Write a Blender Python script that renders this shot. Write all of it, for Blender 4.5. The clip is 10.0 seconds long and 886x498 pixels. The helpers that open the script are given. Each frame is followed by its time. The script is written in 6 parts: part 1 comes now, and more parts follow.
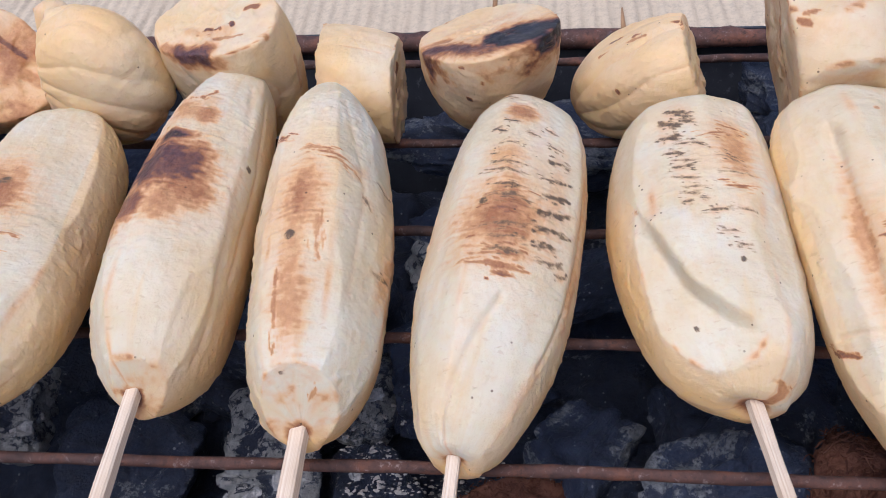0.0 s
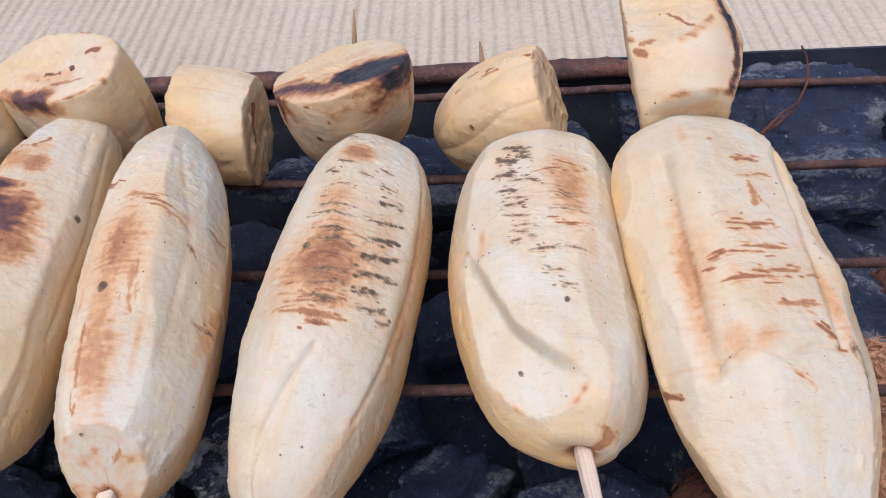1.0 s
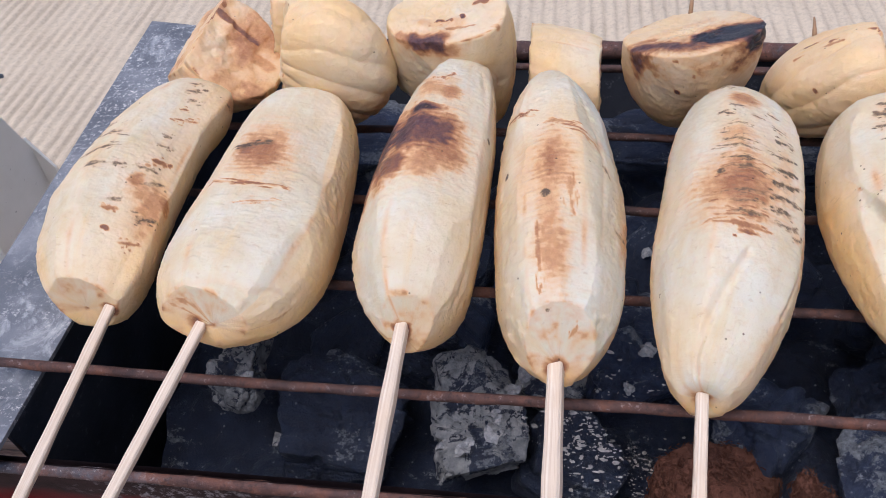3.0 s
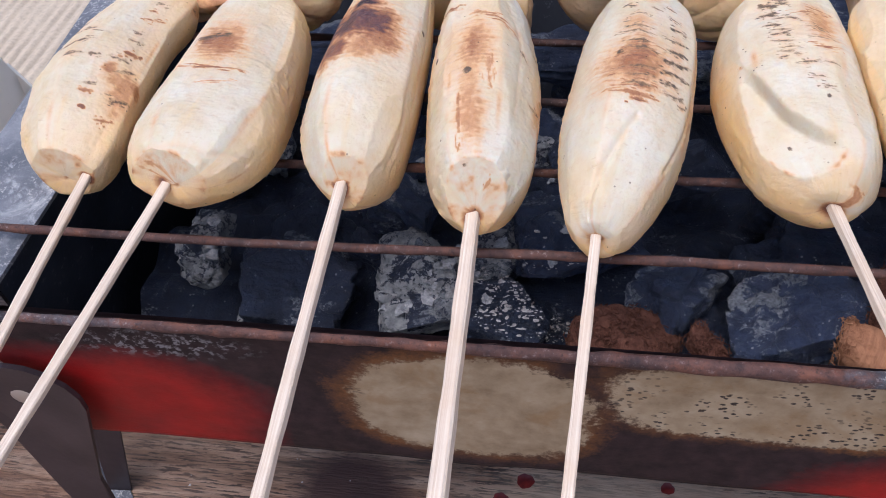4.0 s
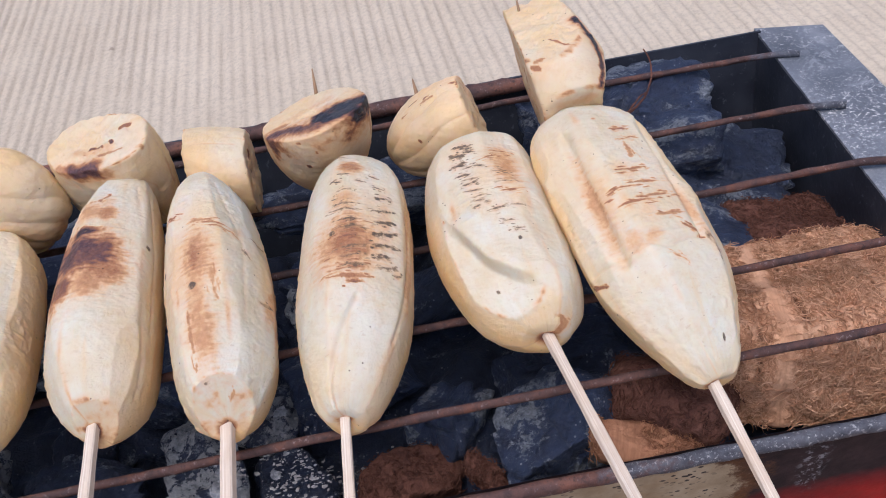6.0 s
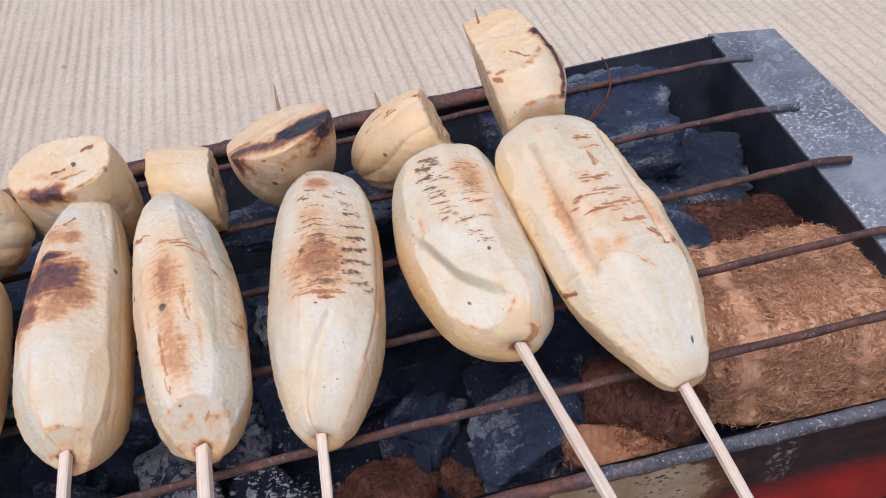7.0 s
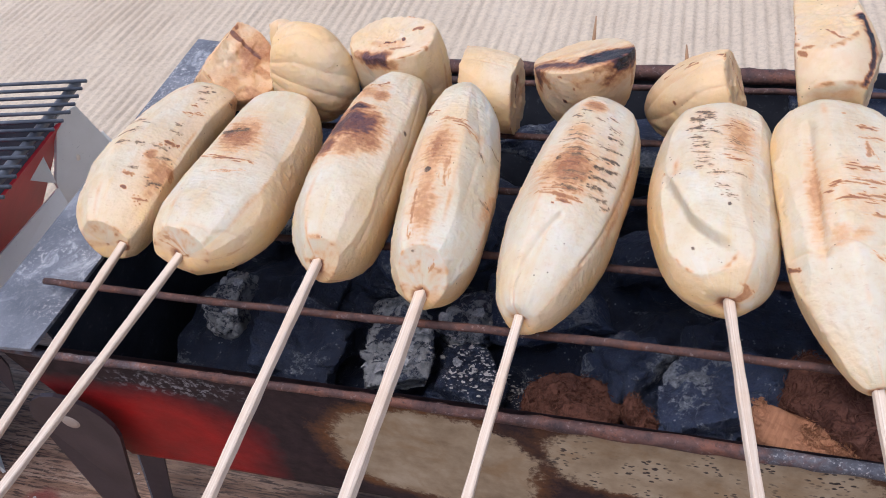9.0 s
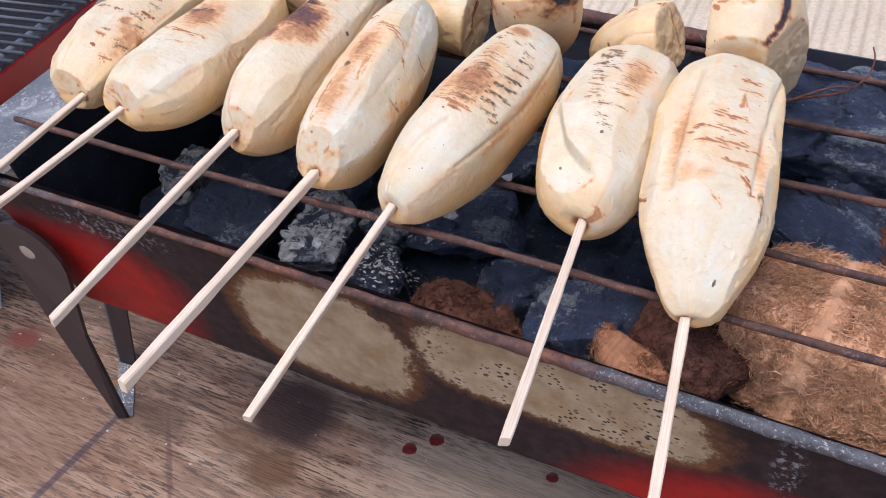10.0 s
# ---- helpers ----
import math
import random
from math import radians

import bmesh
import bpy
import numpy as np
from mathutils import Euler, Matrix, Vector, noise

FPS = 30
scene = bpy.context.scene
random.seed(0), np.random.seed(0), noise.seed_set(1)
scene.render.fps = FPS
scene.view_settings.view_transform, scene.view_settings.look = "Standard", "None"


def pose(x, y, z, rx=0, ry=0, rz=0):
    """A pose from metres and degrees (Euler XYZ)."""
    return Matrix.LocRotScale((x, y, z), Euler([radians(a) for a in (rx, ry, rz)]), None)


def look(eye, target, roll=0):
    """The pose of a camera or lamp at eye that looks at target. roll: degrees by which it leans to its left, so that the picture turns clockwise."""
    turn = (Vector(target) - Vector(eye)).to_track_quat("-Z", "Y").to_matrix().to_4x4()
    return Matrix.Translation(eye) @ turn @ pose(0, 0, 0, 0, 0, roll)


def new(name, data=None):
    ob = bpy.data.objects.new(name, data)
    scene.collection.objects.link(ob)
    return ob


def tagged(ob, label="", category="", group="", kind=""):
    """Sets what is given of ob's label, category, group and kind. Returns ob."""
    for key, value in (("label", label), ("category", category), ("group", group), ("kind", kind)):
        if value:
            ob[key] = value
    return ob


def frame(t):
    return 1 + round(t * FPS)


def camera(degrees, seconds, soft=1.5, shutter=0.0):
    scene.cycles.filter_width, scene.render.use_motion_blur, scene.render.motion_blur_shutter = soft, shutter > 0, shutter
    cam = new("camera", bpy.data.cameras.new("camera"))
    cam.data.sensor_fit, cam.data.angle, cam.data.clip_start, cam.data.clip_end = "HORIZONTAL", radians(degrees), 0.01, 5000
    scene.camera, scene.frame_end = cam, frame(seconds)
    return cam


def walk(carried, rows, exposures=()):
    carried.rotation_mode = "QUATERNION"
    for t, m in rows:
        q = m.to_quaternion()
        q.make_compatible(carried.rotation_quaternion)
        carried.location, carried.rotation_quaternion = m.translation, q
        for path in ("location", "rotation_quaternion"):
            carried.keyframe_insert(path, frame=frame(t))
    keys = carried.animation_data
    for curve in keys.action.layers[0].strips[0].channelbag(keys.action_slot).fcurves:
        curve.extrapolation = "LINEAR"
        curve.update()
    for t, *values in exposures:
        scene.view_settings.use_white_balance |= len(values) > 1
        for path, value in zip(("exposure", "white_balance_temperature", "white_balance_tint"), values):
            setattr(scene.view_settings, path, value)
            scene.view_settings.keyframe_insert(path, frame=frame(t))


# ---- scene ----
cam = camera(51.13, 10.0, soft=0.95)
PATH = [
    (0, (0.0677, -0.1239, 0.4217), (0.0312, 0.0872, 0.2117), -6.36),
    (0.5, (0.0933, -0.1131, 0.4246), (0.0595, 0.1032, 0.2194), -7.15),
    (1, (0.1045, -0.1124, 0.4146), (0.0753, 0.1064, 0.2115), -6.53),
    (1.5, (0.0836, -0.1173, 0.4189), (0.0504, 0.1001, 0.2147), -6.13),
    (2, (0.0545, -0.1319, 0.4218), (0.0166, 0.0847, 0.2177), -5.95),
    (2.5, (0.0231, -0.1473, 0.4295), (-0.0224, 0.0695, 0.2272), -5.59),
    (2.7, (0.0155, -0.1535, 0.4237), (-0.0335, 0.0669, 0.2262), -5.77),
    (3.8, (0.0321, -0.2063, 0.4315), (-0.0165, 0.0122, 0.2317), -5.07),
    (4, (0.0409, -0.2148, 0.4244), (-0.0041, 0.0007, 0.2207), -4.87),
    (4.5, (0.0600, -0.2320, 0.4522), (0.0174, -0.0112, 0.2536), -6.94),
    (4.8, (0.0607, -0.2027, 0.4563), (0.0408, 0.0233, 0.2600), -8.89),
    (5, (0.0600, -0.1935, 0.4583), (0.0542, 0.0307, 0.2591), -9.72),
    (5.5, (0.0715, -0.1961, 0.4619), (0.0767, 0.0299, 0.2647), -9.44),
    (6, (0.0784, -0.1990, 0.4648), (0.0853, 0.0279, 0.2687), -9.78),
    (6.2, (0.0796, -0.1979, 0.4660), (0.0911, 0.0287, 0.2698), -9.60),
    (7.3, (0.0722, -0.2013, 0.4681), (0.0922, 0.0251, 0.2723), -9.62),
    (7.5, (0.0678, -0.2083, 0.4665), (0.0757, 0.0178, 0.2694), -9.68),
    (8, (0.0476, -0.2337, 0.4695), (0.0170, -0.0078, 0.2745), -8.40),
    (8.5, (0.0479, -0.2582, 0.4593), (-0.0086, -0.0370, 0.2646), -10.42),
    (9, (0.1067, -0.2345, 0.4630), (0.0239, -0.0171, 0.2736), -8.30),
    (9.3, (0.1624, -0.2354, 0.4515), (0.0602, -0.0266, 0.2619), -4.94),
    (9.5, (0.1901, -0.2439, 0.4481), (0.0789, -0.0399, 0.2584), -3.55),
    (10, (0.1942, -0.2434, 0.4524), (0.0855, -0.0433, 0.2571), -3.49),
]
walk(cam, [(t, look(eye, target, roll)) for t, eye, target, roll in PATH], exposures=[(0.0, 0.15, 5970, 16), (2.5, 0.16, 5990, 16), (3.9, 0.27, 5880, 16), (4.5, 0.34, 5800, 16), (5.3, 0.22, 5820, 16), (6.2, 0.17, 5900, 16), (8.0, 0.20, 5990, 16), (9.0, 0.26, 5990, 16), (10.0, 0.42, 6030, 16)])

# ---- light: bright hazy daylight from above and behind ----
world = bpy.data.worlds.new("hazy_sky")
scene.world = world
world.use_nodes = True
wn = world.node_tree
sky = wn.nodes.new("ShaderNodeTexSky")
sky.sky_type = "NISHITA"
sky.sun_disc = False
sky.sun_elevation = radians(72)
sky.sun_rotation = radians(209)
sky.dust_density = 4.0
sky.air_density = 1.0
wn.links.new(sky.outputs[0], wn.nodes["Background"].inputs[0])
wn.nodes["Background"].inputs[1].default_value = 0.12

sun = new("sun", bpy.data.lights.new("sun", "SUN"))
sun.data.energy = 1.6
sun.data.angle = radians(50)
sun.data.color = (1.0, 0.965, 0.92)
sun.matrix_world = look((-0.32, -0.48, 2.0), (0.0, 0.1, 0.0))


# ---- materials ----
class Mat:
    """A small helper round one node material."""

    def __init__(self, name, rough=0.6, metal=0.0, spec=0.5):
        self.m = bpy.data.materials.new(name)
        self.m.use_nodes = True
        self.t = self.m.node_tree
        self.b = self.t.nodes["Principled BSDF"]
        self.b.inputs["Roughness"].default_value = rough
        self.b.inputs["Metallic"].default_value = metal
        self.b.inputs["Specular IOR Level"].default_value = spec
        self.tc = self.t.nodes.new("ShaderNodeTexCoord")

    def link(self, a, b):
        self.t.links.new(a, b)

    def coords(self, scale=(1, 1, 1), rot=(0, 0, 0), kind="Object"):
        mp = self.t.nodes.new("ShaderNodeMapping")
        mp.inputs["Scale"].default_value = scale
        mp.inputs["Rotation"].default_value = rot
        self.link(self.tc.outputs[kind], mp.inputs[0])
        return mp.outputs[0]

    def noise(self, vec, scale, detail=5.0, rough=0.55, dist=0.0):
        n = self.t.nodes.new("ShaderNodeTexNoise")
        n.inputs["Scale"].default_value = scale
        n.inputs["Detail"].default_value = detail
        n.inputs["Roughness"].default_value = rough
        n.inputs["Distortion"].default_value = dist
        self.link(vec, n.inputs["Vector"])
        return n.outputs["Fac"]

    def voronoi(self, vec, scale, feature="F1", out="Distance"):
        n = self.t.nodes.new("ShaderNodeTexVoronoi")
        n.feature = feature
        n.inputs["Scale"].default_value = scale
        self.link(vec, n.inputs["Vector"])
        return n.outputs[out]

    def ramp(self, fac, stops):
        n = self.t.nodes.new("ShaderNodeValToRGB")
        el = n.color_ramp.elements
        while len(el) < len(stops):
            el.new(0.5)
        for e, (p, c) in zip(el, stops):
            e.position = p
            e.color = (*c, 1) if isinstance(c, tuple) else (c, c, c, 1)
        self.link(fac, n.inputs[0])
        return n.outputs[0]

    def attr(self, name):
        n = self.t.nodes.new("ShaderNodeAttribute")
        n.attribute_name = name
        return n.outputs["Fac"]

    def mix(self, fac, a, b, mode="MIX"):
        n = self.t.nodes.new("ShaderNodeMix")
        n.data_type = "RGBA"
        n.blend_type = mode
        for sock, v in ((n.inputs[0], fac), (n.inputs[6], a), (n.inputs[7], b)):
            if isinstance(v, (int, float)):
                sock.default_value = v
            elif isinstance(v, tuple):
                sock.default_value = (*v, 1)
            else:
                self.link(v, sock)
        return n.outputs[2]

    def math(self, op, a, b=0.0, clamp=False):
        n = self.t.nodes.new("ShaderNodeMath")
        n.operation = op
        n.use_clamp = clamp
        for sock, v in zip(n.inputs, (a, b)):
            if isinstance(v, (int, float)):
                sock.default_value = v
            else:
                self.link(v, sock)
        return n.outputs[0]

    def color(self, c):
        if isinstance(c, tuple):
            self.b.inputs["Base Color"].default_value = (*c, 1)
        else:
            self.link(c, self.b.inputs["Base Color"])

    def rough(self, v):
        self.link(v, self.b.inputs["Roughness"])

    def bump(self, height, strength=0.3, dist=0.001):
        n = self.t.nodes.new("ShaderNodeBump")
        n.inputs["Strength"].default_value = strength
        n.inputs["Distance"].default_value = dist
        self.link(height, n.inputs["Height"])
        if self.b.inputs["Normal"].is_linked:
            self.link(self.b.inputs["Normal"].links[0].from_socket, n.inputs["Normal"])
        self.link(n.outputs[0], self.b.inputs["Normal"])


def banana_material():
    m = Mat("grilled_banana_flesh", rough=0.5, spec=0.35)
    ob = m.coords()

    def on_skin(along, round_, loc=0.0):
        mp = m.t.nodes.new("ShaderNodeMapping")
        mp.inputs["Scale"].default_value = (along, round_, 1)
        mp.inputs["Location"].default_value = (loc, loc, 0)
        m.link(m.tc.outputs["UV"], mp.inputs[0])
        return mp.outputs[0]

    base = m.ramp(m.noise(ob, 42, 5, 0.6), [(0.28, (0.615, 0.505, 0.325)), (0.5, (0.672, 0.606, 0.462)), (0.72, (0.685, 0.678, 0.592))])
    # pale and tan bands along the fruit
    band = m.noise(on_skin(2.2, 9), 1.3, 5, 0.6, 0.5)
    base = m.mix(m.ramp(band, [(0.50, 0.0), (0.68, 0.75)]), base, (0.69, 0.525, 0.30))
    base = m.mix(m.ramp(m.noise(on_skin(2.0, 8, 4.0), 1.3, 4, 0.6), [(0.50, 0.0), (0.68, 0.5)]), base, (0.72, 0.69, 0.58))
    # yellow: deeper on sides and undersides, the light's falloff put into the colour
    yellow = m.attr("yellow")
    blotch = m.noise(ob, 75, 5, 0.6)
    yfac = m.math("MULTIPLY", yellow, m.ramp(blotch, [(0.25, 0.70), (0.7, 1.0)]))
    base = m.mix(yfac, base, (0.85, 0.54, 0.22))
    # faint mottling
    base = m.mix(m.ramp(m.noise(ob, 210, 5, 0.7), [(0.50, 0.0), (0.70, 0.34)]), base, (0.62, 0.43, 0.22))
    # toast: cream, tan, red brown, purple brown, black
    grain = m.noise(ob, 520, 5, 0.7)
    soft = m.noise(ob, 120, 4, 0.6)
    toast = m.attr("toast")
    wob = m.math("ADD", m.math("MULTIPLY", m.math("SUBTRACT", grain, 0.5), 0.30), m.math("MULTIPLY", m.math("SUBTRACT", soft, 0.5), 0.25))
    amt = m.math("ADD", toast, m.math("MULTIPLY", wob, m.math("MINIMUM", m.math("MULTIPLY", toast, 2.5), 1.0)), True)
    tone = m.ramp(amt, [(0.0, (0.76, 0.57, 0.38)), (0.28, (0.66, 0.38, 0.19)), (0.52, (0.35, 0.150, 0.070)), (0.75, (0.105, 0.052, 0.057)), (0.9, (0.020, 0.017, 0.021)), (1.0, (0.034, 0.038, 0.052))])
    col = m.mix(m.ramp(amt, [(0.02, 0.0), (0.34, 1.0)]), base, tone)
    # sooty grill lines, broken by the grain
    line = m.math("MULTIPLY", m.attr("soot"), m.ramp(grain, [(0.36, 0.45), (0.56, 1.0)]), True)
    col = m.mix(m.ramp(line, [(0.10, 0.0), (0.62, 0.92)]), col, m.ramp(line, [(0.2, (0.36, 0.22, 0.11)), (0.5, (0.19, 0.120, 0.070)), (0.85, (0.075, 0.056, 0.044))]))
    # specks of soot, small brown nicks, thin scratches across
    speck = m.ramp(m.voronoi(ob, 300), [(0.07, 1.0), (0.12, 0.0)])
    sel = m.ramp(m.noise(ob, 140, 2), [(0.57, 0.0), (0.62, 1.0)])
    col = m.mix(m.math("MULTIPLY", m.math("MULTIPLY", speck, sel), 0.8), col, (0.10, 0.055, 0.035))
    place = m.ramp(m.noise(on_skin(3, 3, 2.0), 2.0, 3, 0.5), [(0.40, 0.0), (0.54, 1.0)])
    nick = m.math("MULTIPLY", m.ramp(m.noise(on_skin(95, 34), 1.0, 3, 0.55, 0.5), [(0.635, 0.0), (0.675, 1.0)]), place)
    nick2 = m.ramp(m.noise(on_skin(30, 62, 7.0), 1.0, 3, 0.55, 0.4), [(0.715, 0.0), (0.745, 1.0)])
    nicks = m.math("MAXIMUM", nick, nick2)
    col = m.mix(m.math("MULTIPLY", nicks, 0.24), col, (0.46, 0.29, 0.15))
    m.color(col)
    m.rough(m.ramp(m.noise(ob, 200, 3), [(0.3, 0.34), (0.7, 0.58)]))
    m.b.inputs["Subsurface Weight"].default_value = 0.22
    m.b.inputs["Subsurface Radius"].default_value = (0.008, 0.0045, 0.0016)
    m.b.inputs["Subsurface Scale"].default_value = 0.45
    m.bump(m.noise(on_skin(10, 20), 1.5, 4, 0.6, 1.0), 0.18, 0.0006)
    flaky = m.noise(on_skin(42, 34, 3.0), 1.4, 6, 0.65, 0.6)
    m.bump(flaky, 0.24, 0.0007)
    m.bump(m.noise(ob, 240, 6, 0.7), 0.46, 0.0009)
    m.bump(m.noise(ob, 900, 4, 0.7), 0.55, 0.0004)
    m.bump(m.math("ADD", m.math("MULTIPLY", nicks, -0.4), m.math("MULTIPLY", m.math("MULTIPLY", amt, grain), 0.9)), 0.55, 0.0006)
    return m.m


def bamboo_material():
    m = Mat("bamboo", rough=0.55)
    mp = m.t.nodes.new("ShaderNodeMapping")
    mp.inputs["Scale"].default_value = (1.2, 30, 1)
    m.link(m.tc.outputs["UV"], mp.inputs[0])
    n = m.noise(mp.outputs[0], 1.0, 6, 0.7, 0.15)
    c = m.ramp(n, [(0.30, (0.56, 0.41, 0.28)), (0.43, (0.70, 0.555, 0.42)), (0.62, (0.83, 0.725, 0.60))])
    c = m.mix(m.ramp(m.noise(m.coords(), 70, 4), [(0.48, 0.0), (0.75, 0.45)]), c, (0.66, 0.47, 0.31))
    m.color(c)
    m.bump(n, 0.6, 0.0006)
    return m.m


def rusty_steel(name, dark=0.5, light=1.0):
    """Rusted iron; the attribute ashy turns it to grey scale with white grains of ash."""
    m = Mat(name, rough=0.7, metal=0.15)
    o = m.coords()
    n = m.noise(o, 90, 6, 0.65)
    s = light
    c = m.ramp(n, [(0.3, (0.055 * s, 0.034 * s, 0.036 * s)), (0.5, (0.135 * s, 0.066 * s, 0.055 * s)), (0.7, (0.27 * s, 0.108 * s, 0.066 * s))])
    fleck = m.noise(o, 420, 5, 0.75)
    c = m.mix(m.ramp(fleck, [(0.34, 0.75), (0.46, 0.0)]), c, (0.030, 0.019, 0.020))
    ash = m.ramp(fleck, [(0.58, 0.0), (0.66, 0.7)])
    c = m.mix(m.math("MULTIPLY", ash, dark), c, (0.40, 0.34, 0.33))
    w = m.math("ADD", m.attr("ashy"), m.math("MULTIPLY", m.math("SUBTRACT", m.noise(o, 70, 5, 0.7), 0.5), 0.9))
    grey = m.ramp(m.noise(o, 160, 6, 0.7), [(0.3, (0.040, 0.046, 0.060)), (0.55, (0.11, 0.12, 0.145)), (0.75, (0.21, 0.22, 0.245))])
    grey = m.mix(m.ramp(m.noise(o, 620, 5, 0.8), [(0.56, 0.0), (0.63, 0.8)]), grey, (0.50, 0.50, 0.51))
    c = m.mix(m.ramp(w, [(0.45, 0.0), (0.62, 0.9)]), c, grey)
    m.color(c)
    m.bump(m.noise(o, 260, 6, 0.75), 0.6, 0.0009)
    m.bump(m.noise(o, 700, 5, 0.7), 0.7, 0.0005)
    return m.m


def grey_plate_material():
    m = Mat("heat_stained_steel_plate", rough=0.6, metal=0.12)
    o = m.coords()
    c = m.ramp(m.noise(o, 30, 6, 0.6), [(0.3, (0.085, 0.095, 0.115)), (0.5, (0.155, 0.170, 0.198)), (0.7, (0.29, 0.305, 0.335))])
    smear = m.noise(m.coords((1, 1, 1), rot=(0, 0, radians(25))), 65, 6, 0.7, 1.4)
    c = m.mix(m.math("MULTIPLY", m.ramp(smear, [(0.52, 0.0), (0.62, 0.70)]), m.ramp(m.noise(o, 17, 3), [(0.44, 0.0), (0.62, 1.0)])), c, (0.44, 0.46, 0.49))
    fine = m.noise(o, 520, 5, 0.8)
    ash = m.ramp(fine, [(0.55, 0.0), (0.60, 0.95)])
    patch = m.ramp(m.noise(o, 26, 4), [(0.42, 0.10), (0.6, 0.9)])
    c = m.mix(m.math("MULTIPLY", ash, patch), c, (0.74, 0.72, 0.70))
    c = m.mix(m.math("MULTIPLY", m.ramp(fine, [(0.36, 0.8), (0.44, 0.0)]), patch), c, (0.10, 0.09, 0.095))
    m.color(c)
    m.rough(m.ramp(m.noise(o, 120, 4), [(0.3, 0.42), (0.7, 0.72)]))
    m.bump(m.noise(o, 250, 6, 0.7), 0.4, 0.0007)
    m.bump(fine, 0.5, 0.0005)
    return m.m


def panel_material():
    """Red enamel, scorched to brown-black and burnt off to dull tan metal."""
    m = Mat("scorched_red_enamel", rough=0.5, spec=0.28)
    o = m.coords()
    red = m.ramp(m.noise(o, 70, 5), [(0.3, (0.24, 0.004, 0.006)), (0.7, (0.42, 0.008, 0.009))])
    scorch = m.ramp(m.noise(o, 160, 5), [(0.3, (0.010, 0.007, 0.010)), (0.7, (0.040, 0.023, 0.027))])
    tan = m.ramp(m.noise(o, 60, 6, 0.65), [(0.3, (0.26, 0.19, 0.115)), (0.5, (0.39, 0.305, 0.20)), (0.7, (0.48, 0.40, 0.285))])
    burnt = m.attr("burnt")
    bare = m.attr("bare")
    wob = m.math("ADD", m.math("MULTIPLY", m.math("SUBTRACT", m.noise(o, 150, 6, 0.7), 0.5), 0.42), m.math("MULTIPLY", m.math("SUBTRACT", m.noise(o, 640, 4, 0.7), 0.5), 0.22))
    col = m.mix(m.ramp(m.math("ADD", burnt, m.math("MULTIPLY", wob, 0.6)), [(0.15, 0.0), (0.80, 1.0)]), red, scorch)
    rim = m.ramp(m.math("ADD", bare, wob), [(0.24, 0.0), (0.41, 0.9), (0.50, 0.0)])
    col = m.mix(m.ramp(m.math("ADD", bare, wob), [(0.41, 0.0), (0.50, 1.0)]), col, tan)
    rim = m.math("MULTIPLY", rim, m.ramp(m.noise(o, 26, 4, 0.6), [(0.40, 0.10), (0.60, 1.0)]))
    col = m.mix(rim, col, (0.185, 0.078, 0.026))
    col = m.mix(m.math("MULTIPLY", m.ramp(m.noise(o, 38, 5, 0.65, 0.8), [(0.52, 0.0), (0.66, 0.55)]), m.ramp(bare, [(0.4, 0.0), (0.6, 1.0)])), col, (0.30, 0.185, 0.085))
    pit = m.ramp(m.math("ADD", m.voronoi(m.coords((1, 1, 1.5)), 320), m.math("MULTIPLY", m.math("SUBTRACT", m.noise(o, 400, 4, 0.7), 0.5), 0.6)), [(0.26, 1.0), (0.36, 0.0)])
    pitsel = m.math("MULTIPLY", m.ramp(m.noise(o, 60, 4), [(0.47, 0.0), (0.57, 1.0)]), m.attr("pitted"))
    col = m.mix(m.math("MULTIPLY", pit, pitsel), col, (0.04, 0.03, 0.028))
    flake = m.math("MULTIPLY", m.ramp(m.noise(o, 330, 5, 0.7), [(0.52, 0.0), (0.60, 0.9)]), m.attr("flaked"))
    col = m.mix(flake, col, (0.27, 0.27, 0.29))
    m.color(col)
    m.rough(m.ramp(m.math("ADD", burnt, wob), [(0.2, 0.45), (0.6, 0.66)]))
    m.bump(m.noise(o, 220, 6, 0.7), 0.3, 0.0006)
    return m.m


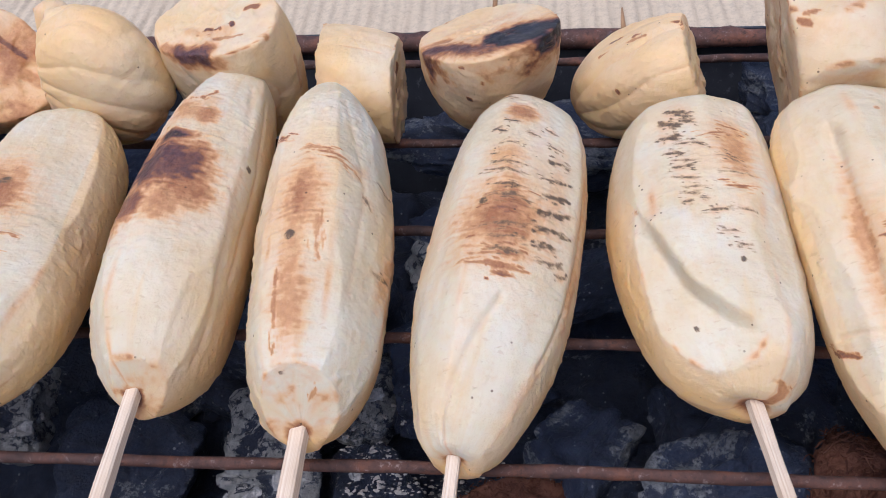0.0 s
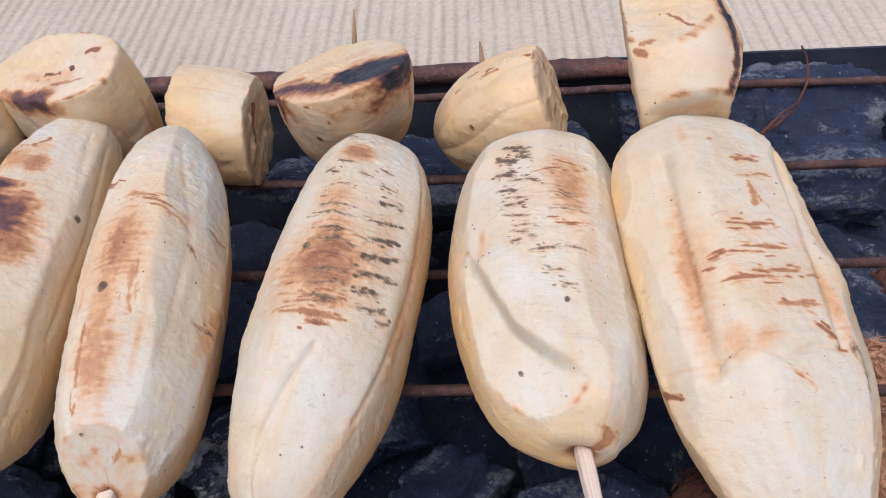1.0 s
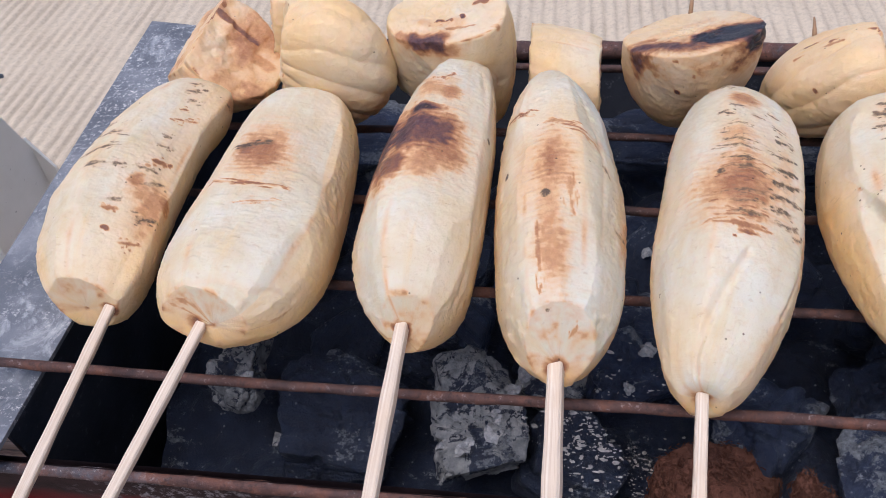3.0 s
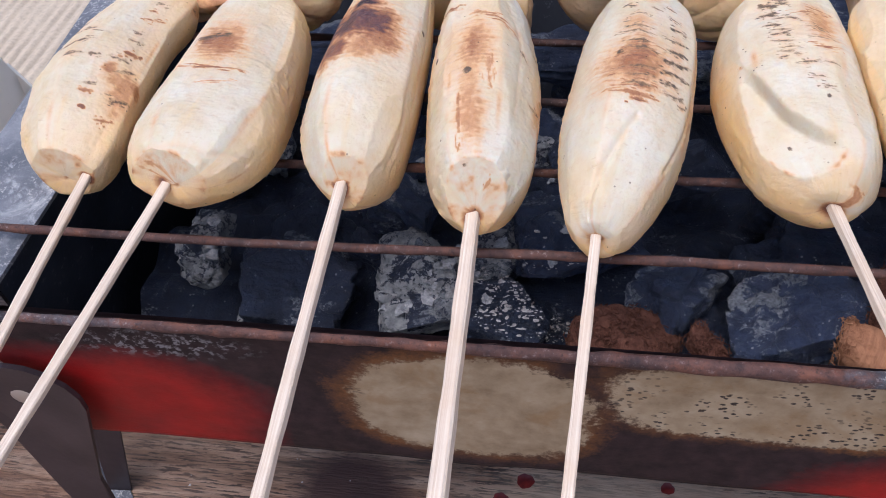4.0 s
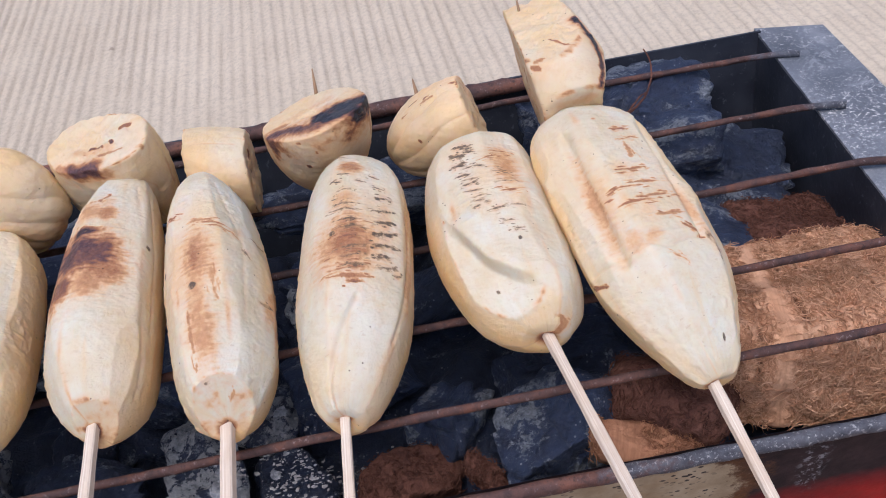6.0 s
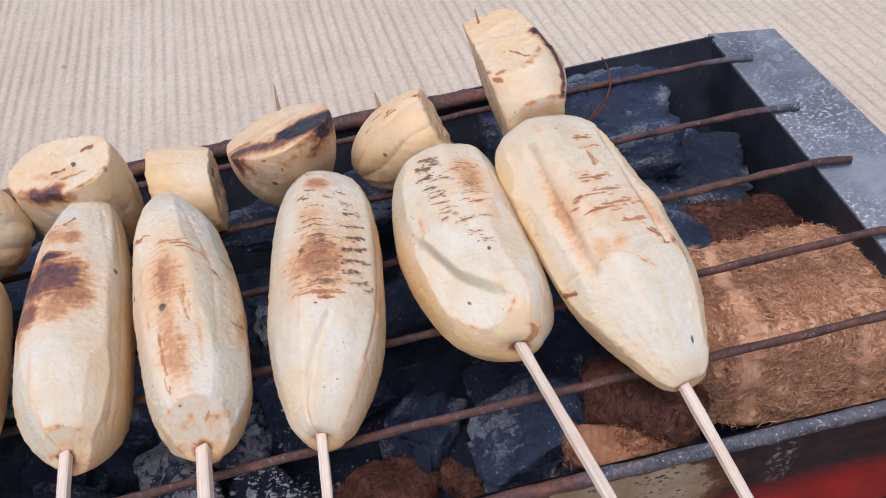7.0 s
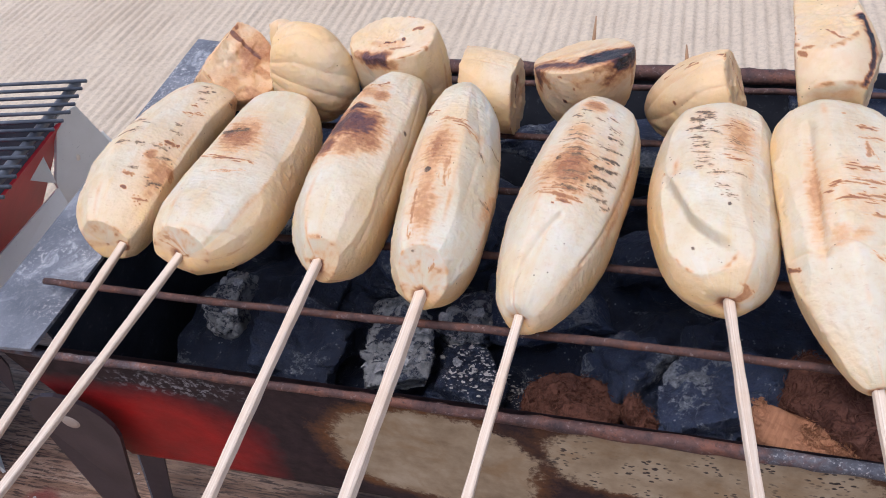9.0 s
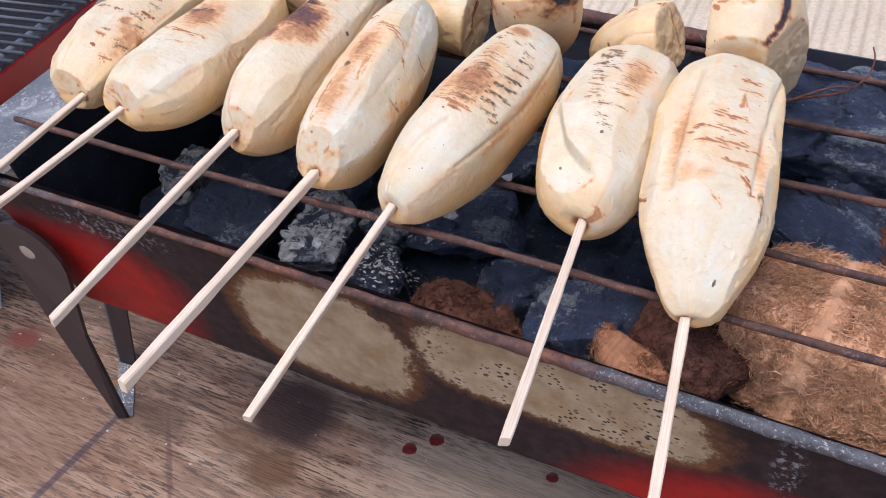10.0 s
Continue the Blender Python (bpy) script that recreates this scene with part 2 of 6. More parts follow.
def charcoal_material(name, dust=0.2, crust=0.0, tone=1.0):
    """Charcoal: wood-grained black with the smoke's blue haze in its base colour, streaked with dust; crust: grey ash
    with cracks over it.
    """
    m = Mat(name, rough=0.40, spec=0.75)
    o = m.coords()
    grain = m.noise(m.coords((9, 60, 60)), 2.2, 6, 0.7, 0.5)
    s = tone
    c = m.ramp(m.noise(o, 110, 6, 0.65), [(0.3, (0.0105 * s, 0.0165 * s, 0.0400 * s)), (0.7, (0.032 * s, 0.050 * s, 0.102 * s))])
    fine = m.math("ADD", m.math("MULTIPLY", grain, 0.55), m.math("MULTIPLY", m.noise(o, 560, 5, 0.8), 0.45))
    patchy = m.math("MULTIPLY", m.math("SUBTRACT", m.noise(o, 42, 4, 0.6), 0.5), 0.6)
    a = m.ramp(m.math("ADD", fine, patchy), [(0.655 - dust * 0.25, 0.0), (0.69 - dust * 0.25, 1.0)])
    c = m.mix(m.math("MULTIPLY", a, 0.9), c, m.ramp(m.noise(o, 700, 3), [(0.3, (0.11, 0.13, 0.16)), (0.7, (0.34, 0.37, 0.41))]))
    # pale flecks, the coal's glitter painted into the colour
    spark = m.math("MULTIPLY", m.ramp(m.voronoi(o, 340), [(0.12, 1.0), (0.19, 0.0)]), m.ramp(m.noise(o, 110, 3), [(0.50, 0.0), (0.57, 1.0)]))
    c = m.mix(m.math("MULTIPLY", spark, 0.8), c, (0.40, 0.42, 0.46))
    if crust:
        warp = m.t.nodes.new("ShaderNodeVectorMath")
        warp.operation = "MULTIPLY_ADD"
        wn_ = m.t.nodes.new("ShaderNodeTexNoise")
        wn_.inputs["Scale"].default_value = 130
        wn_.inputs["Detail"].default_value = 6
        wn_.inputs["Roughness"].default_value = 0.65
        m.link(o, wn_.inputs["Vector"])
        m.link(wn_.outputs["Color"], warp.inputs[0])
        warp.inputs[1].default_value = (0.024, 0.024, 0.024)
        m.link(o, warp.inputs[2])
        edge = m.voronoi(warp.outputs[0], 60, "DISTANCE_TO_EDGE")
        crack = m.math("MULTIPLY", m.ramp(edge, [(0.02, 1.0), (0.06, 0.0)]), m.ramp(m.noise(o, 60, 3), [(0.40, 0.0), (0.48, 1.0)]))
        cover = m.ramp(m.math("ADD", m.noise(o, 30, 6, 0.65, 1.0), m.math("MULTIPLY", m.noise(o, 300, 5, 0.75), 0.22)), [(0.75 - 0.21 * crust, 0.0), (0.765 - 0.21 * crust, 1.0)])
        cover = m.math("MULTIPLY", cover, m.math("SUBTRACT", 1.0, crack))
        ash = m.ramp(m.noise(o, 150, 6, 0.75), [(0.3, (0.20, 0.215, 0.235)), (0.55, (0.42, 0.435, 0.45)), (0.75, (0.62, 0.62, 0.62))])
        c = m.mix(cover, c, ash)
        m.rough(m.ramp(cover, [(0.0, 0.45), (1.0, 0.9)]))
        m.bump(cover, 0.8, 0.0014)
    m.color(c)
    m.bump(grain, 0.75, 0.0016)
    m.bump(m.noise(o, 140, 6, 0.8), 0.9, 0.0034)
    m.bump(m.noise(o, 560, 5, 0.75), 0.6, 0.0008)
    return m.m


def husk_material(name, a=(0.66, 0.335, 0.185), b=(0.86, 0.54, 0.345), dark=(0.24, 0.095, 0.052)):
    """Matted coconut fibre; band: leathery strips; strand: single fibres."""
    m = Mat(name, rough=0.85, spec=0.2)
    o = m.coords()
    warp = m.t.nodes.new("ShaderNodeVectorMath")
    warp.operation = "MULTIPLY_ADD"
    wn_ = m.t.nodes.new("ShaderNodeTexNoise")
    wn_.inputs["Scale"].default_value = 160
    wn_.inputs["Detail"].default_value = 3
    m.link(o, wn_.inputs["Vector"])
    m.link(wn_.outputs["Color"], warp.inputs[0])
    warp.inputs[1].default_value = (0.010, 0.010, 0.010)
    m.link(o, warp.inputs[2])
    n = m.math("ADD", m.math("MULTIPLY", m.noise(warp.outputs[0], 150, 5, 0.8, 2.0), 0.65), m.math("MULTIPLY", m.noise(m.coords((9, 4, 9)), 22, 6, 0.7, 1.2), 0.4))
    patch = m.noise(o, 40, 4)
    c = m.ramp(n, [(0.435, dark), (0.485, a), (0.56, b)])
    c = m.mix(m.ramp(patch, [(0.35, 0.5), (0.6, 0.0)]), c, a)
    streak = m.noise(m.coords((170, 10, 40)), 2.0, 5, 0.65, 0.3)
    strip = m.ramp(streak, [(0.3, tuple(0.8 * v for v in a)), (0.6, tuple(0.5 * (u + v) for u, v in zip(a, b)))])
    c = m.mix(m.math("MAXIMUM", m.attr("band"), 0.35), c, strip)
    c = m.mix(m.attr("seam"), c, tuple(0.5 * v for v in dark))
    info = m.t.nodes.new("ShaderNodeNewGeometry")
    isl = m.ramp(info.outputs["Random Per Island"], [(0.0, tuple(0.72 * v for v in a)), (0.3, a), (0.65, tuple(0.5 * (u + v) for u, v in zip(a, b))), (1.0, b)])
    m.color(m.mix(m.attr("strand"), c, isl))
    m.bump(n, 0.9, 0.0024)
    return m.m


def wood_material():
    m = Mat("worn_stained_table_wood", rough=0.6)
    o = m.coords((1, 1, 1))
    g = m.noise(m.coords((4, 42, 20), rot=(0, 0, radians(-3))), 2.4, 8, 0.66, 0.8)
    fine = m.noise(m.coords((62, 560, 30), rot=(0, 0, radians(-3))), 1.3, 4, 0.65, 0.2)
    c = m.ramp(g, [(0.32, (0.085, 0.046, 0.028)), (0.44, (0.255, 0.142, 0.086)), (0.56, (0.385, 0.248, 0.168)), (0.72, (0.49, 0.365, 0.27))])
    where = m.ramp(m.noise(o, 24, 4, 0.6), [(0.35, 0.55), (0.6, 1.0)])
    c = m.mix(m.math("MULTIPLY", m.ramp(fine, [(0.43, 1.0), (0.495, 0.0)]), where), c, (0.032, 0.016, 0.011))
    grey = m.ramp(m.noise(o, 9, 4, 0.6), [(0.42, 0.0), (0.66, 0.34)])
    c = m.mix(grey, c, (0.42, 0.325, 0.245))
    dark = m.ramp(m.noise(o, 16, 6, 0.65, 0.6), [(0.55, 0.0), (0.72, 0.40)])
    c = m.mix(dark, c, (0.085, 0.050, 0.036))
    rag = m.math("MULTIPLY", m.math("SUBTRACT", m.noise(o, 95, 6, 0.7), 0.5), 0.9)

    def spot(x, y, rx, ry, col, amount, col0, turn=0.0, ragged=1.0):
        mp = m.t.nodes.new("ShaderNodeMapping")
        mp.vector_type = "TEXTURE"
        mp.inputs["Location"].default_value = (x, y, 0)
        mp.inputs["Rotation"].default_value = (0, 0, radians(turn))
        mp.inputs["Scale"].default_value = (rx, ry, 1000.0)
        m.link(m.tc.outputs["Object"], mp.inputs[0])
        ln = m.t.nodes.new("ShaderNodeVectorMath")
        ln.operation = "LENGTH"
        m.link(mp.outputs[0], ln.inputs[0])
        f = m.ramp(m.math("ADD", ln.outputs["Value"], m.math("MULTIPLY", rag, ragged)), [(0.55, amount), (1.0, 0.0)])
        return m.mix(f, col0, col)

    # grease, burnt sugar, faded red, darker patches by the leg and farther left, ink line
    c = spot(-0.074, 0.041, 0.036, 0.034, (0.050, 0.021, 0.018), 0.96, c, 0, 0.45)
    c = spot(-0.066, 0.034, 0.016, 0.018, (0.035, 0.016, 0.013), 0.7, c)
    c = spot(-0.063, 0.002, 0.022, 0.020, (0.12, 0.055, 0.022), 0.8, c)
    c = spot(-0.092, 0.010, 0.022, 0.012, (0.15, 0.070, 0.030), 0.6, c)
    c = spot(-0.150, 0.004, 0.030, 0.018, (0.085, 0.048, 0.030), 0.7, c)
    c = spot(-0.283, 0.020, 0.015, 0.012, (0.23, 0.028, 0.026), 0.95, c)
    c = spot(-0.225, 0.075, 0.055, 0.035, (0.085, 0.050, 0.032), 0.6, c)
    # the next two offset the grill's shade in the colour: left darker, right paler
    c = spot(-0.245, -0.020, 0.12, 0.075, (0.15, 0.078, 0.046), 0.55, c)
    c = spot(0.065, 0.035, 0.10, 0.045, (0.50, 0.40, 0.30), 0.5, c)
    c = spot(-0.1776, -0.048, 0.0032, 0.075, (0.035, 0.025, 0.050), 0.72, c, -3.0, 0.5)
    c = spot(-0.122, -0.022, 0.0022, 0.050, (0.10, 0.045, 0.045), 0.55, c, 40.0, 0.5)
    m.color(c)
    m.rough(m.ramp(g, [(0.3, 0.72), (0.7, 0.5)]))
    m.bump(g, 0.3, 0.001)
    m.bump(fine, 0.9, 0.0010)
    return m.m


def concrete_material():
    m = Mat("broomed_concrete", rough=0.9, spec=0.25)
    o = m.coords()
    c = m.ramp(m.noise(o, 3.2, 6, 0.65), [(0.3, (0.555, 0.465, 0.350)), (0.7, (0.645, 0.555, 0.432))])
    long_v = m.coords((70, 6, 1), rot=(0, 0, radians(3)))
    st = m.noise(long_v, 1.3, 6, 0.7)
    c = m.mix(m.ramp(st, [(0.36, 0.22), (0.50, 0.0)]), c, (0.40, 0.32, 0.24))
    c = m.mix(m.ramp(m.noise(o, 150, 5, 0.75), [(0.35, 0.35), (0.55, 0.0)]), c, (0.25, 0.22, 0.195))
    spots = m.math("MULTIPLY", m.ramp(m.voronoi(o, 14), [(0.05, 1.0), (0.09, 0.0)]), m.ramp(m.noise(o, 5, 2), [(0.56, 0.0), (0.62, 1.0)]))
    c = m.mix(m.math("MULTIPLY", spots, 0.6), c, (0.24, 0.18, 0.14))
    # groove bottoms tinted darker, the shade of the recesses put into the colour
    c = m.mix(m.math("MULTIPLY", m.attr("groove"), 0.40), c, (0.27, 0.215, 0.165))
    m.color(c)
    m.bump(m.noise(o, 240, 6, 0.7), 0.6, 0.002)
    return m.m


def painted(name, col, col2, rough=0.5, bump=0.2):
    m = Mat(name, rough=rough)
    o = m.coords()
    c = m.ramp(m.noise(o, 40, 6, 0.6), [(0.3, col), (0.7, col2)])
    sc = m.ramp(m.noise(m.coords((1, 1, 3)), 240, 5, 0.7), [(0.66, 0.0), (0.72, 0.7)])
    m.color(m.mix(sc, c, (0.09, 0.075, 0.06)))
    m.bump(m.noise(o, 300, 5), bump, 0.0004)
    return m.m


FLESH = banana_material()
BAMBOO = bamboo_material()
ROD = rusty_steel("rusty_iron_rod", 0.55, 0.68)
RUST = rusty_steel("rusted_folded_edge", 0.4, 0.85)
# soot black, lifted and blued in its colour for the smoke haze
SOOT = Mat("soot_blackened_steel", rough=0.6, metal=0.2)
SOOT.color(SOOT.mix(SOOT.ramp(SOOT.noise(SOOT.coords(), 260, 5, 0.7), [(0.60, 0.0), (0.70, 0.5)]), SOOT.ramp(SOOT.noise(SOOT.coords(), 40, 5), [(0.3, (0.013, 0.017, 0.028)), (0.7, (0.046, 0.052, 0.070))]), (0.17, 0.18, 0.21)))
SOOT.bump(SOOT.noise(SOOT.coords(), 300, 5), 0.4, 0.0006)
SOOT = SOOT.m
PLATE = grey_plate_material()
PANEL = panel_material()
COAL = charcoal_material("black_charcoal", 0.20)
COAL_GREY = charcoal_material("greying_charcoal", 0.42, 0.0, 1.4)
COAL_PALE = charcoal_material("blue_grey_charcoal", 0.47, 0.0, 1.5)
COAL_ASH = charcoal_material("ash_crusted_charcoal", 0.4, 0.92)
HUSK = husk_material("coconut_husk_fibre")
HUSK_DARK = husk_material("browned_husk", (0.140, 0.057, 0.040), (0.245, 0.112, 0.075), (0.045, 0.020, 0.017))
HUSK_MID = husk_material("torn_husk", (0.40, 0.18, 0.095), (0.60, 0.31, 0.175), (0.15, 0.058, 0.034))
WOOD = wood_material()
CONCRETE = concrete_material()
LEGPAINT = painted("dark_brown_leg_paint", (0.020, 0.015, 0.020), (0.050, 0.036, 0.043), 0.45)
CREAM = painted("chipped_cream_paint", (0.76, 0.75, 0.68), (0.84, 0.83, 0.77), 0.45)
RED = painted("glossy_red_enamel", (0.42, 0.007, 0.013), (0.55, 0.011, 0.018), 0.5)
WIRE = painted("grey_ashy_wire", (0.045, 0.055, 0.075), (0.15, 0.17, 0.20), 0.5)
TIP = painted("browned_bamboo", (0.22, 0.125, 0.070), (0.40, 0.25, 0.14), 0.7)
STEEL = Mat("dull_zinc", rough=0.42, metal=0.8)
STEEL.color((0.55, 0.52, 0.49))
STEEL = STEEL.m
DROP = Mat("dried_red_drop", rough=0.35)
DROP.color(DROP.ramp(DROP.noise(DROP.coords(), 300, 4), [(0.3, (0.10, 0.010, 0.010)), (0.7, (0.20, 0.022, 0.018))]))
DROP = DROP.m
ASH = Mat("pale_ash", rough=0.95)
ASH.color(ASH.ramp(ASH.noise(ASH.coords(), 350, 4), [(0.3, (0.30, 0.29, 0.29)), (0.7, (0.58, 0.57, 0.56))]))
ASH = ASH.m
ASH_GREY = Mat("grey_flaky_ash", rough=0.95)
ASH_GREY.color(ASH_GREY.ramp(ASH_GREY.noise(ASH_GREY.coords(), 420, 5, 0.7), [(0.3, (0.17, 0.18, 0.20)), (0.55, (0.36, 0.37, 0.39)), (0.75, (0.58, 0.58, 0.58))]))
ASH_GREY.bump(ASH_GREY.noise(ASH_GREY.coords(), 700, 5, 0.7), 0.6, 0.0006)
ASH_GREY = ASH_GREY.m


# ---- mesh helpers ----
def link_mesh(name, me, mat, parent=None, label="", smooth=True):
    me.materials.append(mat)
    if smooth:
        me.polygons.foreach_set("use_smooth", [True] * len(me.polygons))
    ob = new(name, me)
    ob.parent = parent
    if label:
        ob["label"] = label
    return ob


def part(name, bm, mat, parent=None, label="", smooth=False):
    me = bpy.data.meshes.new(name)
    bm.to_mesh(me)
    bm.free()
    return link_mesh(name, me, mat, parent, label, smooth)


def thing(name, label, category, at=(0, 0, 0), group="", kind=""):
    return tagged(new(name), label, category, group, kind) if at == (0, 0, 0) else _placed(name, label, category, at, group, kind)


def _placed(name, label, category, at, group, kind):
    ob = tagged(new(name), label, category, group, kind)
    ob.location = at
    bpy.context.view_layer.update()
    return ob


def hash3(i, j, k):
    n = (i * 374761393 + j * 668265263 + k * 2147483647) & 0x7FFFFFFF
    n = ((n ^ (n >> 13)) * 1274126177) & 0x7FFFFFFF
    return ((n ^ (n >> 16)) & 0xFFFF) / 65535.0


def vnoise(p, scale):
    """Smooth value noise, -1 to 1, for an array of points."""
    q = np.asarray(p, dtype=float) * scale + 1000.0
    i = np.floor(q).astype(np.int64)
    f = q - i
    f = f * f * (3 - 2 * f)
    out = 0
    for a in (0, 1):
        for b in (0, 1):
            for c in (0, 1):
                w = (f[..., 0] if a else 1 - f[..., 0]) * (f[..., 1] if b else 1 - f[..., 1]) * (f[..., 2] if c else 1 - f[..., 2])
                out = out + w * hash3(i[..., 0] + a, i[..., 1] + b, i[..., 2] + c)
    return out * 2 - 1


def fnoise(p, scale, octaves=3):
    return sum(vnoise(np.asarray(p) + 7.3 * o, scale * 2 ** o) * 0.5 ** o for o in range(octaves))


def grid_mesh(name, V, wrap, caps=(), uv=True):
    """A mesh from a grid of points V[rows, columns, 3]; wrap closes the columns; caps: points that close the first and last row."""
    n, m, _ = V.shape
    idx = np.arange(n * m).reshape(n, m)
    nxt = np.roll(idx, -1, 1) if wrap else None
    if wrap:
        q = np.stack([idx[:-1], nxt[:-1], nxt[1:], idx[1:]], -1).reshape(-1, 4)
    else:
        q = np.stack([idx[:-1, :-1], idx[:-1, 1:], idx[1:, 1:], idx[1:, :-1]], -1).reshape(-1, 4)
    verts = [V.reshape(-1, 3)]
    faces = q.tolist()
    for c, row in zip(caps, (0, n - 1)):
        if c is None:
            continue
        k = sum(len(v) for v in verts)
        verts.append(np.array([c]))
        r = idx[row]
        for a in range(m):
            b = (a + 1) % m
            faces.append([k, int(r[b]), int(r[a])] if row == 0 else [k, int(r[a]), int(r[b])])
    me = bpy.data.meshes.new(name)
    me.from_pydata(np.concatenate(verts).tolist(), [], faces)
    if uv:
        u = np.tile(np.linspace(0, 1, n)[:, None], (1, m)).ravel()
        w = np.tile(np.linspace(0, 1, m)[None], (n, 1)).ravel()
        extra = sum(len(v) for v in verts) - n * m
        u = np.concatenate([u, np.zeros(extra)])
        w = np.concatenate([w, np.full(extra, 0.5)])
        li = np.zeros(len(me.loops), dtype=np.int32)
        me.loops.foreach_get("vertex_index", li)
        lay = me.uv_layers.new(name="UVMap")
        lay.data.foreach_set("uv", np.stack([u[li], w[li]], -1).ravel())
    return me


def set_attr(me, name, values):
    a = me.attributes.new(name, "FLOAT", "POINT")
    v = np.zeros(len(me.vertices))
    v[: len(values)] = values
    a.data.foreach_set("value", v)


def spline(ks, hs, s):
    """Natural cubic spline through (ks, hs)."""
    ks, hs = np.asarray(ks, float), np.asarray(hs, float)
    n, d = len(ks), np.diff(ks)
    A, r = np.eye(n), np.zeros(n)
    for i in range(1, n - 1):
        A[i, i - 1: i + 2] = d[i - 1], 2 * (d[i - 1] + d[i]), d[i]
        r[i] = 6 * ((hs[i + 1] - hs[i]) / d[i] - (hs[i] - hs[i - 1]) / d[i - 1])
    m = np.linalg.solve(A, r)
    i = np.clip(np.searchsorted(ks, s) - 1, 0, n - 2)
    x = s - ks[i]
    return hs[i] + x * ((hs[i + 1] - hs[i]) / d[i] - d[i] * (2 * m[i] + m[i + 1]) / 6) + x * x * m[i] / 2 + x ** 3 * (m[i + 1] - m[i]) / (6 * d[i])


def tube(name, pts, radius, mat, parent=None, label="", sides=10, wobble=0.0, flat=1.0):
    """A round bar along a polyline, with closed ends."""
    P = np.array(pts, float)
    n = len(P)
    T = np.gradient(P, axis=0)
    T /= np.linalg.norm(T, axis=1)[:, None]
    S = np.cross(T, [0, 0, 1.0])
    S[np.linalg.norm(S, axis=1) < 1e-6] = (1, 0, 0)
    S /= np.linalg.norm(S, axis=1)[:, None]
    U = np.cross(S, T)
    a = np.linspace(0, 2 * np.pi, sides + 1)[:-1]
    r = np.broadcast_to(np.asarray(radius, float), (n,))
    V = P[:, None] + r[:, None, None] * (np.cos(a)[None, :, None] * S[:, None] + flat * np.sin(a)[None, :, None] * U[:, None])
    if wobble:
        V = V + wobble * np.stack([vnoise(V + k * 3.1, 400) for k in range(3)], -1)
    return link_mesh(name, grid_mesh(name, V, True, (P[0], P[-1])), mat, parent, label)


def mark_ashy(ob, rule):
    """Give the mesh an attribute by place: how far its rust is covered by grey ash."""
    v = np.zeros(len(ob.data.vertices) * 3)
    ob.data.vertices.foreach_get("co", v)
    set_attr(ob.data, "ashy", rule(*v.reshape(-1, 3).T))


def box_bm(bm, x0, x1, y0, y1, z0, z1, bevel=0.0):
    r = bmesh.ops.create_cube(bm, size=1.0)
    for v in r["verts"]:
        v.co = Vector((x0 + (v.co.x + 0.5) * (x1 - x0), y0 + (v.co.y + 0.5) * (y1 - y0), z0 + (v.co.z + 0.5) * (z1 - z0)))
    if bevel:
        es = {e for v in r["verts"] for e in v.link_edges}
        bmesh.ops.bevel(bm, geom=list(es), offset=bevel, segments=2, affect="EDGES")
    return bm


def slab_bm(corners, thick):
    """A plate with thickness from a planar outline (list of points), thickened against its normal."""
    bm = bmesh.new()
    c = [Vector(p) for p in corners]
    n = Vector((0, 0, 0))
    for i in range(len(c)):
        a, b = c[i], c[(i + 1) % len(c)]
        n += a.cross(b)
    n.normalize()
    top = [bm.verts.new(p) for p in c]
    bot = [bm.verts.new(p - n * thick) for p in c]
    bm.faces.new(top)
    bm.faces.new(bot[::-1])
    for i in range(len(c)):
        j = (i + 1) % len(c)
        bm.faces.new((top[i], bot[i], bot[j], top[j]))
    return bm


# ---- ground and table ----
GROUND_Z = -0.198
TABLE_X0, TABLE_X1, TABLE_Y0, TABLE_Y1 = -0.75, 0.62, -0.62, 0.235


def build_ground():
    xs = np.concatenate([[-300, -60, -12, -5], np.arange(-2.2, 2.4, 0.0024), [5, 12, 60, 300]])
    ys = np.concatenate([[-300, -60, -12, -4, -1.5, -0.6], np.arange(0.0, 4.2, 0.016), [6, 12, 30, 80, 300]])
    X, Y = np.meshgrid(xs, ys)
    p = np.stack([X, Y, np.zeros_like(X)], -1)
    lean = X + 0.05 * Y + 0.003 * vnoise(p, 3.0)
    q = lean / 0.0172 + 0.25 * vnoise(np.stack([lean * 9, Y * 1.2, 0 * X], -1), 1.0)
    near = np.clip((2.15 - np.abs(X)) / 0.3, 0, 1) * np.clip((Y - 0.02) / 0.1, 0, 1) * np.clip((4.1 - Y) / 0.5, 0, 1)
    cell, frac = np.floor(q), q - np.floor(q)
    # each groove comes and goes along its length, and whole stretches are worn smooth
    keep = np.clip(0.62 + 0.55 * vnoise(np.stack([cell * 0.71, Y * 9.0, 0 * X + 3], -1), 1.0) + 0.5 * vnoise(np.stack([cell * 0.37, Y * 30.0, 0 * X + 8], -1), 1.0), 0.10, 1.0)
    keep = keep * np.clip(0.85 + 0.5 * vnoise(p + 5.0, 4.5), 0.5, 1.0)
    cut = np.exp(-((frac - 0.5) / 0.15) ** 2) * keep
    Z = GROUND_Z + near * (-0.0032 * cut + 0.0010 * np.sin(2 * np.pi * q) + 0.0008 * vnoise(p, 60.0))
    me = grid_mesh("ground", np.stack([X, Y, Z], -1), False)
    # depth in the groove, which drives the painted shade
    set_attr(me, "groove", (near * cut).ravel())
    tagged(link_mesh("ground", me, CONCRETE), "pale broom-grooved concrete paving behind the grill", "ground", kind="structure")


